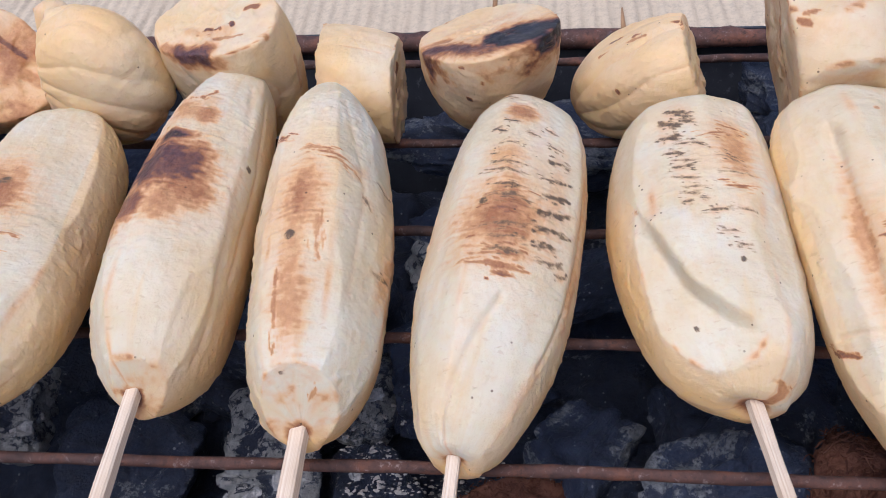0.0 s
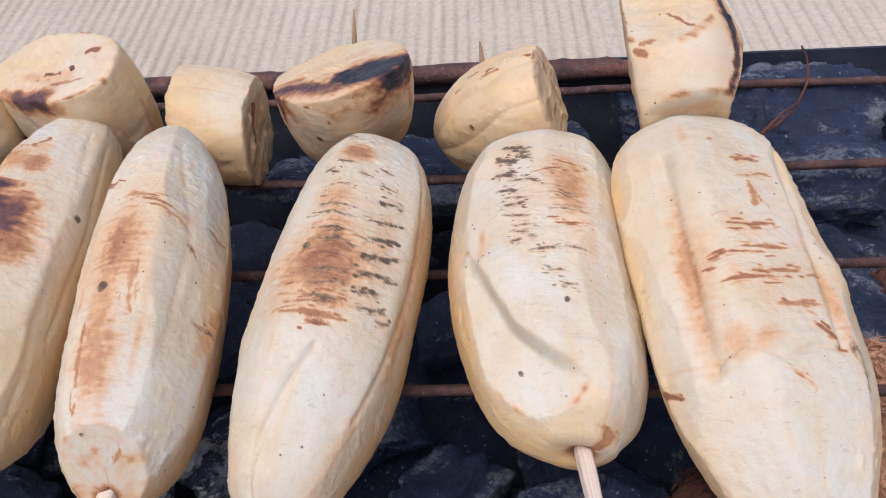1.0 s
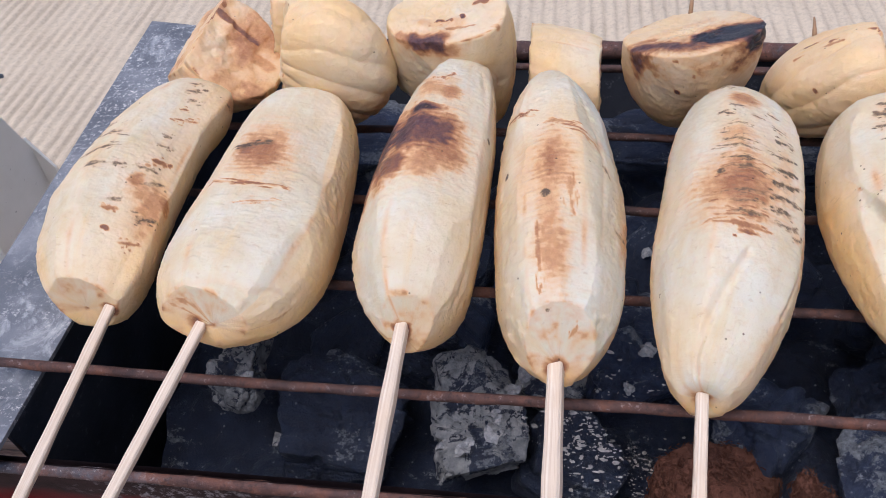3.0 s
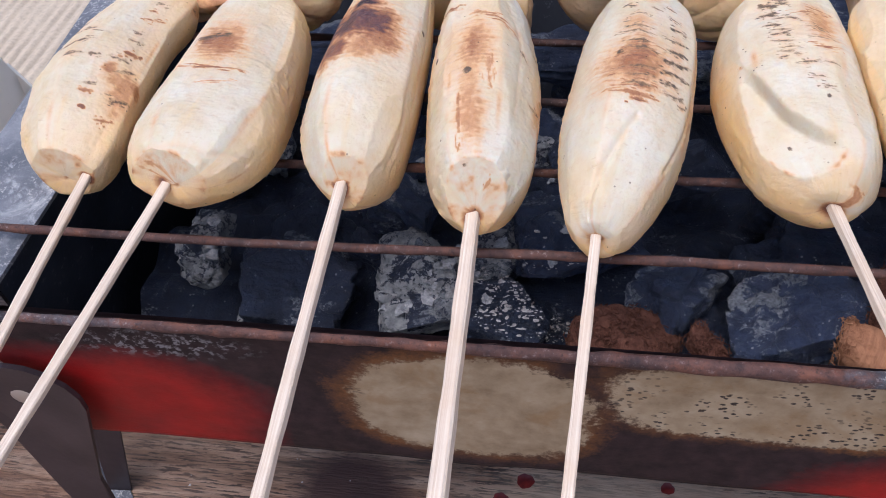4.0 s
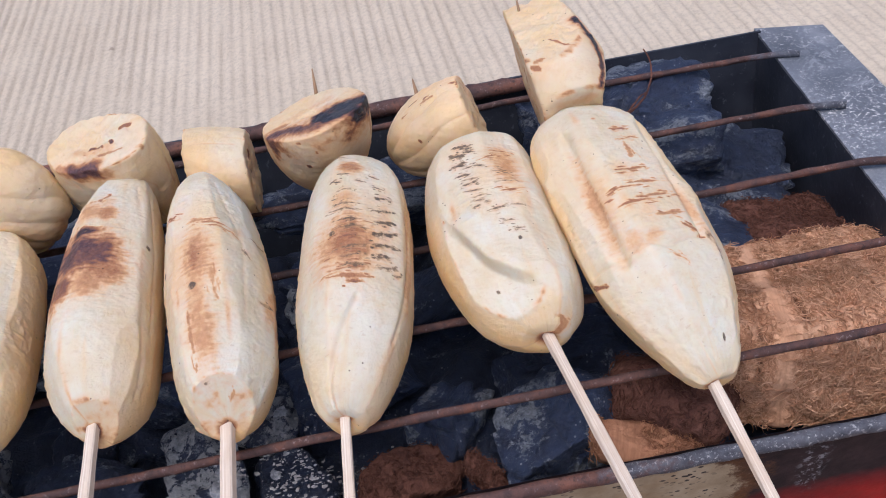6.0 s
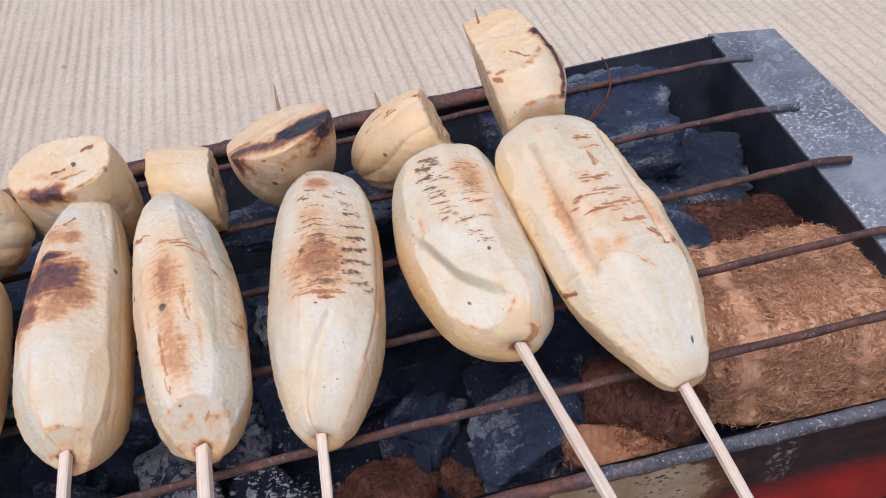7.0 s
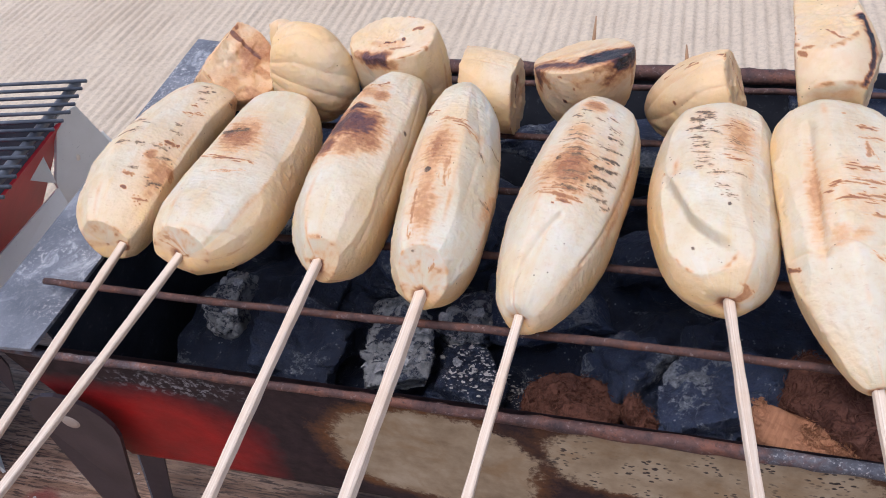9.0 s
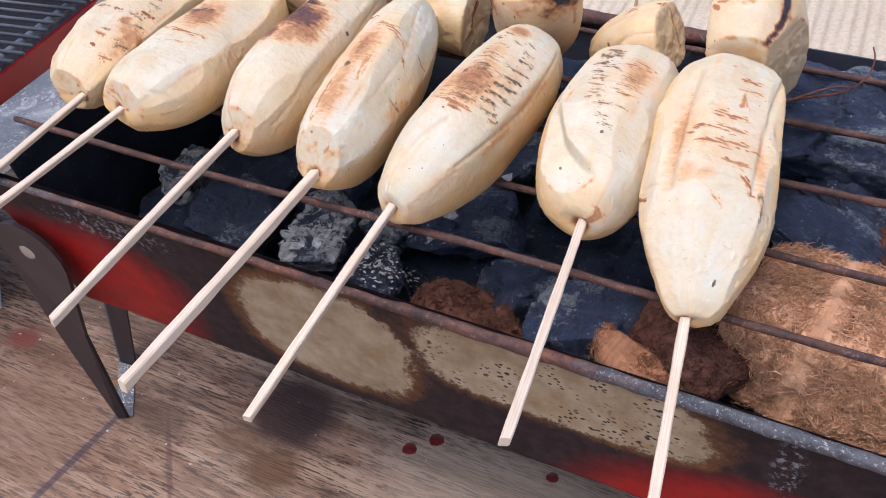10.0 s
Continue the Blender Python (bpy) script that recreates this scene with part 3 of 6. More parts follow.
def build_table():
    t = thing("table", "low worn wooden table top with stains under the grill", "table", at=(0, 0, GROUND_Z))
    bm = box_bm(bmesh.new(), TABLE_X0, TABLE_X1, TABLE_Y0, TABLE_Y1, -0.022 - GROUND_Z, -GROUND_Z, 0.002)
    part("tabletop", bm, WOOD, t)
    for x in (-0.6, 0.45):
        part("trestle_board", box_bm(bmesh.new(), x, x + 0.03, TABLE_Y0 + 0.05, TABLE_Y1 - 0.04, 0, -0.022 - GROUND_Z, 0.002), WOOD, t)


build_ground()
build_table()

# ---- the grill ----
ROD_Z, ROD_R = 0.2204, 0.0016
ROD_Y = (0.0, 0.0413, 0.0867, 0.1313, 0.1809)


def rim_line(x):
    """Front edge of the trough: warped, lower towards its far end."""
    return -0.0179 + 0.0411 * x - 0.1168 * x * x, 0.1973 - 0.0508 * x + 0.1076 * x * x


def build_grill():
    g = thing("charcoal_grill", "small red sheet-metal charcoal grill, scorched and rusty", "grill")
    x0, x1 = -0.178, 0.298
    # front panel, leaning inwards
    n, m = 160, 40
    us, vs = np.linspace(0, 1, n), np.linspace(0, 1, m)
    U, Vv = np.meshgrid(us, vs)
    topx = x0 + (x1 - x0) * U
    botx = x0 + 0.013 + (x1 - x0 - 0.048) * U
    ty, tz = rim_line(topx)
    X = topx + (botx - topx) * Vv
    Y = ty + (-0.002 - ty) * Vv
    Z = tz + (0.104 - tz) * Vv
    P = np.stack([X, Y, Z], -1)
    P[..., 1] += 0.0008 * vnoise(P, 30) * np.minimum(1, Vv * 6)
    back = P + np.array([0, 0.0018, 0.0])
    me = grid_mesh("front_panel", np.concatenate([P, back[::-1]]), False)
    Q = np.concatenate([P, back[::-1]]).reshape(-1, 3)
    x, h = Q[:, 0], np.concatenate([Vv, Vv[::-1]]).ravel()
    wob = 0.25 * fnoise(Q, 28, 3)
    inside = np.concatenate([np.zeros_like(Vv), np.ones_like(Vv)]).ravel()
    red_l = np.clip((-0.060 - x) / 0.055, 0, 1) * np.clip((h - 0.12) / 0.40, 0, 1)
    red_r = np.clip((h - (0.62 - 4.0 * np.clip(x - 0.13, 0, 0.06))) / 0.40, 0, 1) * np.clip((x - 0.10) / 0.05, 0, 1)
    burnt = np.clip(1 - 1.1 * np.maximum(red_l, red_r) + 0.35 * wob, 0, 1)
    e1 = 1 - ((np.abs(x - 0.004) / 0.045) ** 2.4 + (np.abs(h - 0.50) / 0.38) ** 2.4) ** (1 / 2.4)
    e2 = 1 - ((np.abs(x - 0.115) / 0.062) ** 3.2 + (np.abs(h - 0.31) / 0.26) ** 3.2) ** (1 / 3.2)
    bare = np.clip(0.46 + 1.0 * np.maximum(e1, e2) + 0.22 * wob, 0, 1)
    bare = np.where(h < 0.07, 0, bare)
    set_attr(me, "burnt", np.maximum(burnt, inside))
    set_attr(me, "bare", bare * (1 - inside))
    spot = lambda a, b, r: np.clip(1.4 - np.hypot((x - a) / r, (h - b) / (r * 9)), 0, 1)
    set_attr(me, "pitted", np.maximum(np.clip(e2 * 3 + 0.6, 0, 1), np.maximum(1.2 * spot(-0.040, 0.40, 0.005), 1.2 * spot(0.058, 0.42, 0.006))))
    set_attr(me, "flaked", np.clip(1.3 - ((x + 0.105) / 0.035) ** 2 - ((h - 0.17) / 0.09) ** 2, 0, 1) + np.clip(1.4 - ((x - 0.205) / 0.005) ** 2 - ((h - 0.30) / 0.22) ** 2, 0, 1))
    link_mesh("front_panel", me, PANEL, g, "red enamel panel burnt to brown and tan")
    # folded lip along the front
    xs = np.linspace(x0 - 0.001, x1, 90)
    yy, zz = rim_line(xs)
    pts = np.stack([xs, yy - 0.0005, zz - 0.0022], -1)
    pts[:, 2] -= 0.0004
    lip = tube("front_lip", pts, 0.0017 + 0.0009 * np.clip((xs + 0.02) / 0.12, 0, 1), RUST, g, "rusted folded front edge, ash-grey at one end", 14, 0.0006, 1.15)
    mark_ashy(lip, lambda x, y, z: np.maximum(np.clip((x - 0.03) / 0.14, 0, 1) * 0.72, np.clip((-0.07 - x) / 0.05, 0, 1) * 0.55))
    # back wall and lip
    part("back_wall", slab_bm([(x0, 0.206, 0.219), (0.2685, 0.206, 0.219), (x1 - 0.035, 0.185, 0.104), (x0 + 0.013, 0.185, 0.104)], 0.0018), SOOT, g)
    xs = np.linspace(x0 - 0.001, 0.1640, 60)
    lip = tube("back_lip", np.stack([xs, np.full(60, 0.2020), 0.2168 + 0.0004 * np.sin(xs * 30)], -1), 0.0040 - 0.0016 * np.clip((xs - 0.13) / 0.03, 0, 1), RUST, g, "rusted rolled back edge", 12, 0.0009)
    mark_ashy(lip, lambda x, y, z: 0.35 + 0.35 * np.clip((x - 0.15) / 0.06, 0, 1))
    # end walls
    part("end_wall", slab_bm([(-0.157, -0.020, 0.2135), (-0.157, 0.206, 0.2135), (x0 + 0.015, 0.185, 0.104), (x0 + 0.015, 0.003, 0.104)], 0.0018), SOOT, g)
    part("end_wall", slab_bm([(0.2690, 0.206, 0.2170), (0.2620, -0.016, 0.2155), (x1 - 0.035, -0.002, 0.104), (x1 - 0.035, 0.185, 0.104)], 0.0018), SOOT, g)
    part("trough_floor", box_bm(bmesh.new(), x0 + 0.015, x1 - 0.037, 0.001, 0.186, 0.1045, 0.1060), SOOT, g)
    # flat shelves at both ends on which the rods lie
    part("end_shelf", slab_bm([(-0.1855, -0.0365, 0.2155), (-0.1515, -0.0345, 0.2155), (-0.158, 0.214, 0.2185), (-0.207, 0.222, 0.2185)], 0.0016), PLATE, g, "grey heat-stained steel end shelf")
    part("end_shelf", slab_bm([(0.2605, -0.017, 0.2165), (0.3020, -0.017, 0.2165), (0.2995, 0.201, 0.2185), (0.2672, 0.2095, 0.2185)], 0.0016), PLATE, g, "grey heat-stained steel end shelf")
    part("shelf_edge", slab_bm([(-0.1898, 0.0100, 0.2148), (-0.1990, 0.1130, 0.2160), (-0.1990, 0.1130, 0.2125), (-0.1898, 0.0100, 0.2120)], 0.0012), RED, g, "thin red folded edge under the shelf")
    part("corner_fold", slab_bm([(-0.1868, -0.0372, 0.2140), (-0.1790, -0.0345, 0.1960), (-0.1765, -0.0330, 0.1800), (-0.1735, -0.0310, 0.1975), (-0.1745, -0.0330, 0.2140)], 0.0012), LEGPAINT, g, "dark bent corner flap")
    # legs: strap iron, rounded at the top, with a rivet, folded back to a second strap
    for sx, bx in ((1, 0.0), (-1, 0.122)):
        for fy in (0, 1):
            mx = (lambda x: x) if sx == 1 else (lambda x: bx - x)
            my = (lambda y: y) if fy == 0 else (lambda y: 0.184 - y)
            top = []
            for k in range(11):
                a = radians(195 - 205 * k / 10)
                top.append((mx(-0.1665 + 0.0225 * math.cos(a)), 0.1500 + 0.0225 * math.sin(a)))
            out = [(px, my(-0.0200 + 0.1 * (0.15 - pz)), pz) for px, pz in top] + [(mx(-0.1625), my(-0.0120), 0.085), (mx(-0.1690), my(-0.0035), 0.0), (mx(-0.1740), my(-0.0060), 0.0), (mx(-0.1830), my(-0.0130), 0.075)]
            if (sx == -1) != (fy == 1):
                out = out[::-1]
            leg = part("leg", slab_bm(out, 0.0022), LEGPAINT, g, "dark brown strap-iron leg")
            bm = bmesh.new()
            bmesh.ops.create_uvsphere(bm, u_segments=16, v_segments=8, radius=0.0055)
            bmesh.ops.scale(bm, vec=(1, 0.3, 1), verts=bm.verts)
            bmesh.ops.translate(bm, vec=(mx(-0.168), my(-0.0215), 0.153), verts=bm.verts)
            part("rivet", bm, STEEL, leg, "pale round rivet", True)
            inner = [(mx(-0.206), my(0.030), 0.0), (mx(-0.193), my(0.031), 0.0), (mx(-0.172), my(0.031), 0.105), (mx(-0.192), my(0.030), 0.105)]
            flange = [(mx(-0.206), my(0.0295), 0.0), (mx(-0.192), my(0.0295), 0.105), (mx(-0.200), my(0.040), 0.105), (mx(-0.212), my(0.040), 0.0)]
            foot = [(mx(-0.206), my(0.0295), 0.0012), (mx(-0.177), my(-0.0055), 0.0012), (mx(-0.166), my(-0.0030), 0.0012), (mx(-0.193), my(0.0305), 0.0012)]
            for nm, pts in (("back_strap", inner), ("flange", flange), ("foot", foot)):
                if (sx == -1) != (fy == 1):
                    pts = pts[::-1]
                part(nm, slab_bm(pts, 0.0012), PLATE if nm != "back_strap" else LEGPAINT, leg)
    return g


GRILL = build_grill()


def build_rods():
    for k, y in enumerate(ROD_Y):
        xa, xb = -0.1655 + 0.002 * k, 0.2765
        xs = np.linspace(xa, xb, 60)
        z = np.full(60, ROD_Z) + 0.0006 * np.sin(xs * 23 + k)
        yy = y + 0.0008 * np.sin(xs * 11 + 2 * k)
        z[-4:] -= np.linspace(0, 0.0006, 4)
        yy[-3:] += np.array([0.0, -0.0008, -0.0026])
        r = np.full(60, ROD_R)
        r[:2] = 0.0015
        r[-2:] = 0.0017
        rod = tube("grate_rod", np.stack([xs, yy, z], -1), r, ROD, GRILL, "rusty round iron grate rod", 10, 0.0004)
        mark_ashy(rod, lambda x, y, z: np.clip((x - 0.225) / 0.06, 0, 1) * (0.9 if k > 2 else 0.5))


build_rods()


# ---- bananas on bamboo skewers ----
KNOTS = (0, 0.08, 0.25, 0.5, 0.75, 0.92, 1.0)


def paint(P, sl, aw, marks, seed):
    """Toast from a list of marks: (s metres along, w metres round the skin, half length, half width, turn in degrees, strength)."""
    toast, soot = np.zeros(len(sl)), np.zeros(len(sl))
    nz = fnoise(P + seed, 160, 3)
    fine = fnoise(P + seed + 3, 700, 2)
    rs = np.random.RandomState(int(seed * 100) + 7)
    small = fnoise(P + seed + 9, 1500, 1)
    across = vnoise(np.stack([sl * 1.6, aw * 0.22, 0 * sl + seed], -1), 700) + 0.6 * vnoise(np.stack([sl * 2, aw * 0.5, 0 * sl], -1), 900)

    def put(a, b, c, d, e, k, soft, rag, lines=0.0, into=toast):
        reach = 1.6 * max(c, d) + 0.002
        near = np.nonzero((np.abs(sl - a) < reach) & (np.abs(aw - b) < reach))[0]
        dx, dy = sl[near] - a, aw[near] - b
        ct, st = math.cos(radians(e)), math.sin(radians(e))
        u, v = (dx * ct + dy * st) / c, (-dx * st + dy * ct) / d
        q = np.sqrt(u * u + v * v) + rag * (0.5 * nz[near] + 0.5 * fine[near] + 0.3 * small[near]) + lines * across[near]
        into[near] = np.maximum(into[near], k * np.clip((1.3 - q) / soft, 0, 1))

    for ms, mw, hl, hw, turn, strength in marks:
        if hw >= 0.0025:
            # a toasted patch with a paler halo
            put(ms, mw, hl, hw, turn, strength, 0.9, 0.24, 0.16)
            put(ms, mw, hl * 1.45, hw * 1.6, turn, strength * 0.5, 1.4, 0.35, 0.22)
        elif hl < 0.0018:
            put(ms, mw, hl, hw, turn, strength, 0.5, 0.5, 0.0, soot if strength > 0.6 else toast)
        else:
            # a grill line: a faint brown haze with thin broken dashes and dots in it, sooty where it is strong
            layer = soot if strength >= 0.6 else toast
            put(ms, mw, hl * 1.15, hw * 2.4, turn, 0.24 * strength + 0.04, 1.1, 0.5)
            put(ms, mw, hl * 0.85, hw * 0.55, turn + rs.normal(0, 3), min(1.0, 1.05 * strength), 0.7, 0.55, 0.30, layer)
            for _ in range(12):
                f, g = rs.uniform(-1.0, 1.0), rs.normal(0, 1.0)
                ct, st = math.cos(radians(turn)), math.sin(radians(turn))
                put(ms + f * hl * ct - g * 0.0010 * st, mw + f * hl * st + g * 0.0010 * ct, hl * rs.uniform(0.08, 0.34), hw * rs.uniform(0.20, 0.42), turn + rs.normal(0, 8), min(1.0, strength * rs.uniform(0.4, 1.2)), 0.6, 0.5, 0.0, layer)
    return toast, soot


def banana_mesh(front, back, bend, rise, widths, flat, ridges, marks, seed, creases=(), cut=(20, 0.003, 0), stick=None, ns=330, na=250):
    A, Bk = np.array(front), np.array(back)
    ax = Bk - A
    L = np.linalg.norm(ax)
    u = ax / L
    side = np.cross(u, [0, 0, 1.0])
    side /= np.linalg.norm(side)
    up = np.cross(side, u)
    cap_f, cap_b = 0.0050, 0.45 * widths[-1]
    s = np.concatenate([[0.0, 0.0, 0.0], np.linspace(0, 1, ns - 3)])
    r = np.maximum(spline(KNOTS, widths, s), 0.0008)
    # round the back end over its last stretch, and only just the front cut
    e = np.clip((s - (1 - 0.9 * cap_b / L * 2)) / (0.9 * cap_b / L * 2), 0, 1)
    r = r * np.sqrt(np.clip(1 - 0.92 * e ** 2.6, 0.0, 1))
    e = np.clip(1 - s * L / cap_f, 0, 1)
    r = r * (1 - 0.20 * e ** 2)
    a = np.linspace(0, 2 * np.pi, na + 1)[:-1]
    b = 4 * s * (1 - s)
    C = A + s[:, None] * ax + b[:, None] * (bend * side + rise * up)
    S, An = np.meshgrid(s, a, indexing="ij")
    # facets: an uneven polygon, softened at its corners and blended with a circle
    k, ph, amt = ridges
    rs = np.random.RandomState(int(seed * 10))
    corner = np.sort((ph + 360.0 / k * (np.arange(k) + np.append(0, rs.uniform(-0.16, 0.16, k - 1)))) % 360)
    deg = np.degrees(a)
    slot = np.searchsorted(corner, deg) % k
    lo, hi = corner[slot - 1], corner[slot]
    half = ((hi - lo) % 360) / 2
    rho = np.cos(np.radians(half)) / np.cos(np.radians((deg - lo) % 360 - half))
    kern = np.exp(-((np.arange(na) - na // 2) * (360.0 / na) / 3.5) ** 2)
    rho = np.real(np.fft.ifft(np.fft.fft(rho / rho.mean()) * np.fft.fft(np.roll(kern / kern.sum(), -(na // 2)))))
    tones = rs.normal(0, 0.13, k)[slot]
    fade = np.sin(np.pi * np.clip(S, 0.16, 0.92)) ** 0.25
    f = 1 + amt * fade * (np.broadcast_to(rho, S.shape) - 1)
    R = r[:, None] * f
    # flat knife strokes where the peel was pared away
    for _ in range(7):
        s0, a0 = rs.uniform(0.06, 0.9), rs.uniform(20, 160)
        da = np.radians((np.degrees(An) - a0 + 180) % 360 - 180)
        ds = (S - s0) * L
        depth = rs.uniform(0.955, 0.985) * (1 + rs.normal(0, 0.6) * ds)
        R = np.where(np.abs(da) < 1.0, np.minimum(R, r[:, None] * np.clip(depth / np.cos(da * 0.92) + (ds / 0.020) ** 4 * 0.1, 0.90, 2)), R)
    R[:3] *= np.array([0.16, 0.50, 0.86])[:, None]
    V = C[:, None] + R[..., None] * (np.cos(An)[..., None] * side + flat * np.sin(An)[..., None] * up)
    nrm = np.cos(An)[..., None] * side + np.sin(An)[..., None] * up
    for row, out in enumerate((0.0004, 0.0016, 0.0012)):
        V[row] -= out * u * (1 + 0.5 * np.cos(a - seed))[:, None]
    # the straight knife cut at the front end, leaning by cut[0] degrees upwards and cut[2] sideways
    lean, yaw = radians(cut[0]), radians(cut[2])
    face = -u * math.cos(lean) * math.cos(yaw) + up * math.sin(lean) + side * math.sin(yaw)
    over = (V - (A + cut[1] * u)) @ face
    V = V + np.clip(over, 0, None)[..., None] / -(face @ u) * u
    over = over.ravel()
    P = V.reshape(-1, 3)
    sl = (S * L).ravel()
    aw = (((An + np.pi / 2) % (2 * np.pi) - np.pi) * np.mean(widths[2:5])).ravel()
    long_p = np.stack([sl * 0.25, aw, 0 * sl + seed], -1)
    disp = 0.00034 * fnoise(P + seed, 55, 2) + 0.00006 * fnoise(long_p, 300, 2) + 0.00011 * fnoise(P, 420, 2) + 0.00009 * fnoise(P + 2, 1000, 1)
    # small raised flakes of flesh, in places
    flakes = np.clip(vnoise(np.stack([sl * 1.5, aw * 0.8, 0 * sl + seed], -1), 420) - 0.25, 0, 1) * np.clip(0.4 + 1.2 * vnoise(P + seed + 4, 45), 0, 1)
    disp += 0.0006 * flakes
    disp *= np.where(over > 0, 0.35, 1.0)
    # creases and steps along polylines on the skin: (points, depth, width, step side)
    crease_toast, pared = np.zeros(len(sl)), np.zeros(len(sl))
    for path, depth, width, step in creases:
        best, sign = np.full(len(sl), 9.0), np.zeros(len(sl))
        wav = 0.0010 * vnoise(long_p + 2.0, 120)
        for (s0, w0), (s1, w1) in zip(path[:-1], path[1:]):
            ds, dw = s1 - s0, w1 - w0
            ln = math.hypot(ds, dw)
            tt = np.clip(((sl - s0) * ds + (aw - w0) * dw) / ln ** 2, 0, 1)
            ex, ey = sl - s0 - tt * ds, aw - w0 - tt * dw
            d = np.hypot(ex, ey)
            sg = np.sign(ds * ey - dw * ex)
            near = d < best
            best, sign = np.where(near, d, best), np.where(near, sg, sign)
        sd = best * sign + wav
        if step:
            # a flat paring cut on one side of the path, with a soft wall along it
            q = np.clip(sd * np.sign(step) / width, 0, 1)
            q = q * q * (3 - 2 * q)
            s0, w0, tip_down = 0.016, 0.0085, 0.25
            ang = w0 / np.mean(widths[2:5])
            flat_n = up * math.cos(ang) - side * math.sin(ang) - tip_down * u
            flat_n /= np.linalg.norm(flat_n)
            mid = P[np.argmin((sl - s0) ** 2 + (aw - w0) ** 2)]
            off = (P - mid + depth * flat_n) @ flat_n
            low = np.clip((0.058 - sl) / 0.010, 0, 1)
            P = P - (q * np.clip(off, 0, None) * low)[:, None] * flat_n
            # the side left under the paring cut is tan, its edge brown in places
            pared = q * low * (np.clip(-off / 0.0012, 0, 1) - 0.35 * np.clip(off / 0.0004, 0, 1))
            crease_toast = np.maximum(crease_toast, q * low * np.exp(-(off / 0.0007) ** 2) * np.clip(0.16 + 0.35 * fnoise(P + seed, 300, 2), 0, 0.4))
            disp += 0.00045 * np.clip((0.050 - sl) / 0.016, 0, 1) * np.exp(-((sd * np.sign(step) + 0.6 * width) / width) ** 2)
        else:
            disp -= 0.5 * depth * np.exp(-(sd / width) ** 2)
            crease_toast = np.maximum(crease_toast, 0.10 * np.exp(-(sd / (1.2 * width)) ** 2))
    P = P + disp[:, None] * nrm.reshape(-1, 3)
    hole = A + (max(cut[1], 0.0) + 0.0004) * u
    me = grid_mesh("banana", P.reshape(ns, na, 3), True, (hole, C[-1] + u * 0.0006))
    toast, soot = paint(P, sl, aw, marks, seed)
    toast = np.maximum(toast, crease_toast)
    # the corners of the fruit, browned in short runs
    near_corner = np.min(np.abs((deg[:, None] - corner[None] + 180) % 360 - 180), axis=1)
    run = np.clip(fnoise(np.stack([sl * 0.5, aw, 0 * sl + seed], -1), 130, 3) + 0.05, 0, 1)
    toast = np.maximum(toast, 0.30 * np.tile(np.exp(-(near_corner / 4.0) ** 2), ns) * run * np.clip((0.95 - S.ravel()) * 8, 0, 1))
    # the cut face: tinged brown along its edge and dark round the stick
    fn = fnoise(P + seed, 330, 3)
    on_face = np.clip(over / 0.0003, 0, 1)
    toast = np.maximum(toast, on_face * np.clip(0.12 + 0.22 * fn, 0, 0.38))
    toast = np.maximum(toast, np.exp(-(over / 0.0008) ** 2) * np.clip(0.16 + 0.30 * fn, 0, 0.45))
    if stick is not None:
        p0, p1 = np.array(stick[0]), np.array(stick[1])
        along = (p1 - p0) / np.linalg.norm(p1 - p0)
        k = ((A + max(cut[1], 0.0) * u - p0) @ face) / (along @ face)
        gap = np.linalg.norm(P - (p0 + k * along), axis=1)
        toast = np.maximum(toast, np.maximum(on_face, np.clip(1.6 - sl / 0.003, 0, 1)) * 0.66 * np.clip((0.0034 + 0.0010 * fn - gap) / 0.0014, 0, 1))
    toast = np.concatenate([toast, [0.5, 0.2]])
    pale = {1: -0.14, 2: -0.26, 6: 0.04, 7: -0.36}.get(int(seed), 0.0)
    pale = pale + (0.16 * np.clip((0.042 - sl) / 0.004, 0, 1) if int(seed) == 7 else 0.0)
    # yellower away from the top: shading of the sides put into the colour
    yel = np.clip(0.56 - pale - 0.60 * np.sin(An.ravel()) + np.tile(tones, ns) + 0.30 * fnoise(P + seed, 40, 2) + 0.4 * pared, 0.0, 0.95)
    set_attr(me, "toast", toast)
    set_attr(me, "soot", soot)
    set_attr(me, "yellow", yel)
    return me


def skewer_mesh(a, b, width, seed):
    """A split bamboo stick: square with narrow bevels, cut straight at its end."""
    A, Bk = np.array(a), np.array(b)
    n = 60
    s = np.linspace(0, 1, n)
    u = (Bk - A) / np.linalg.norm(Bk - A)
    side = np.cross(u, [0, 0, 1.0])
    side /= np.linalg.norm(side)
    up = np.cross(side, u)
    turn = 0.25 * math.sin(seed * 5)
    q = np.array([(1, -0.7), (1, 0.7), (0.72, 1), (-0.72, 1), (-1, 0.7), (-1, -0.7), (-0.72, -1), (0.72, -1)]) * (1.0, 0.9)
    q = q @ np.array([[math.cos(turn), math.sin(turn)], [-math.sin(turn), math.cos(turn)]])
    C = A + s[:, None] * (Bk - A) + np.sin(s * np.pi)[:, None] * 0.0006 * math.sin(seed * 9) * up
    w = width * 0.5 * (1 + 0.04 * np.sin(s * 17 + seed) + 0.03 * np.sin(s * 41 + 2 * seed))
    V = C[:, None] + w[:, None, None] * (q[None, :, :1] * side + q[None, :, 1:] * up)
    V[0] += u * (0.25 * width * (q[:, :1] * math.cos(seed) + 0.3 * q[:, 1:]))
    return grid_mesh("stick", V, True, (V[0].mean(0), Bk))


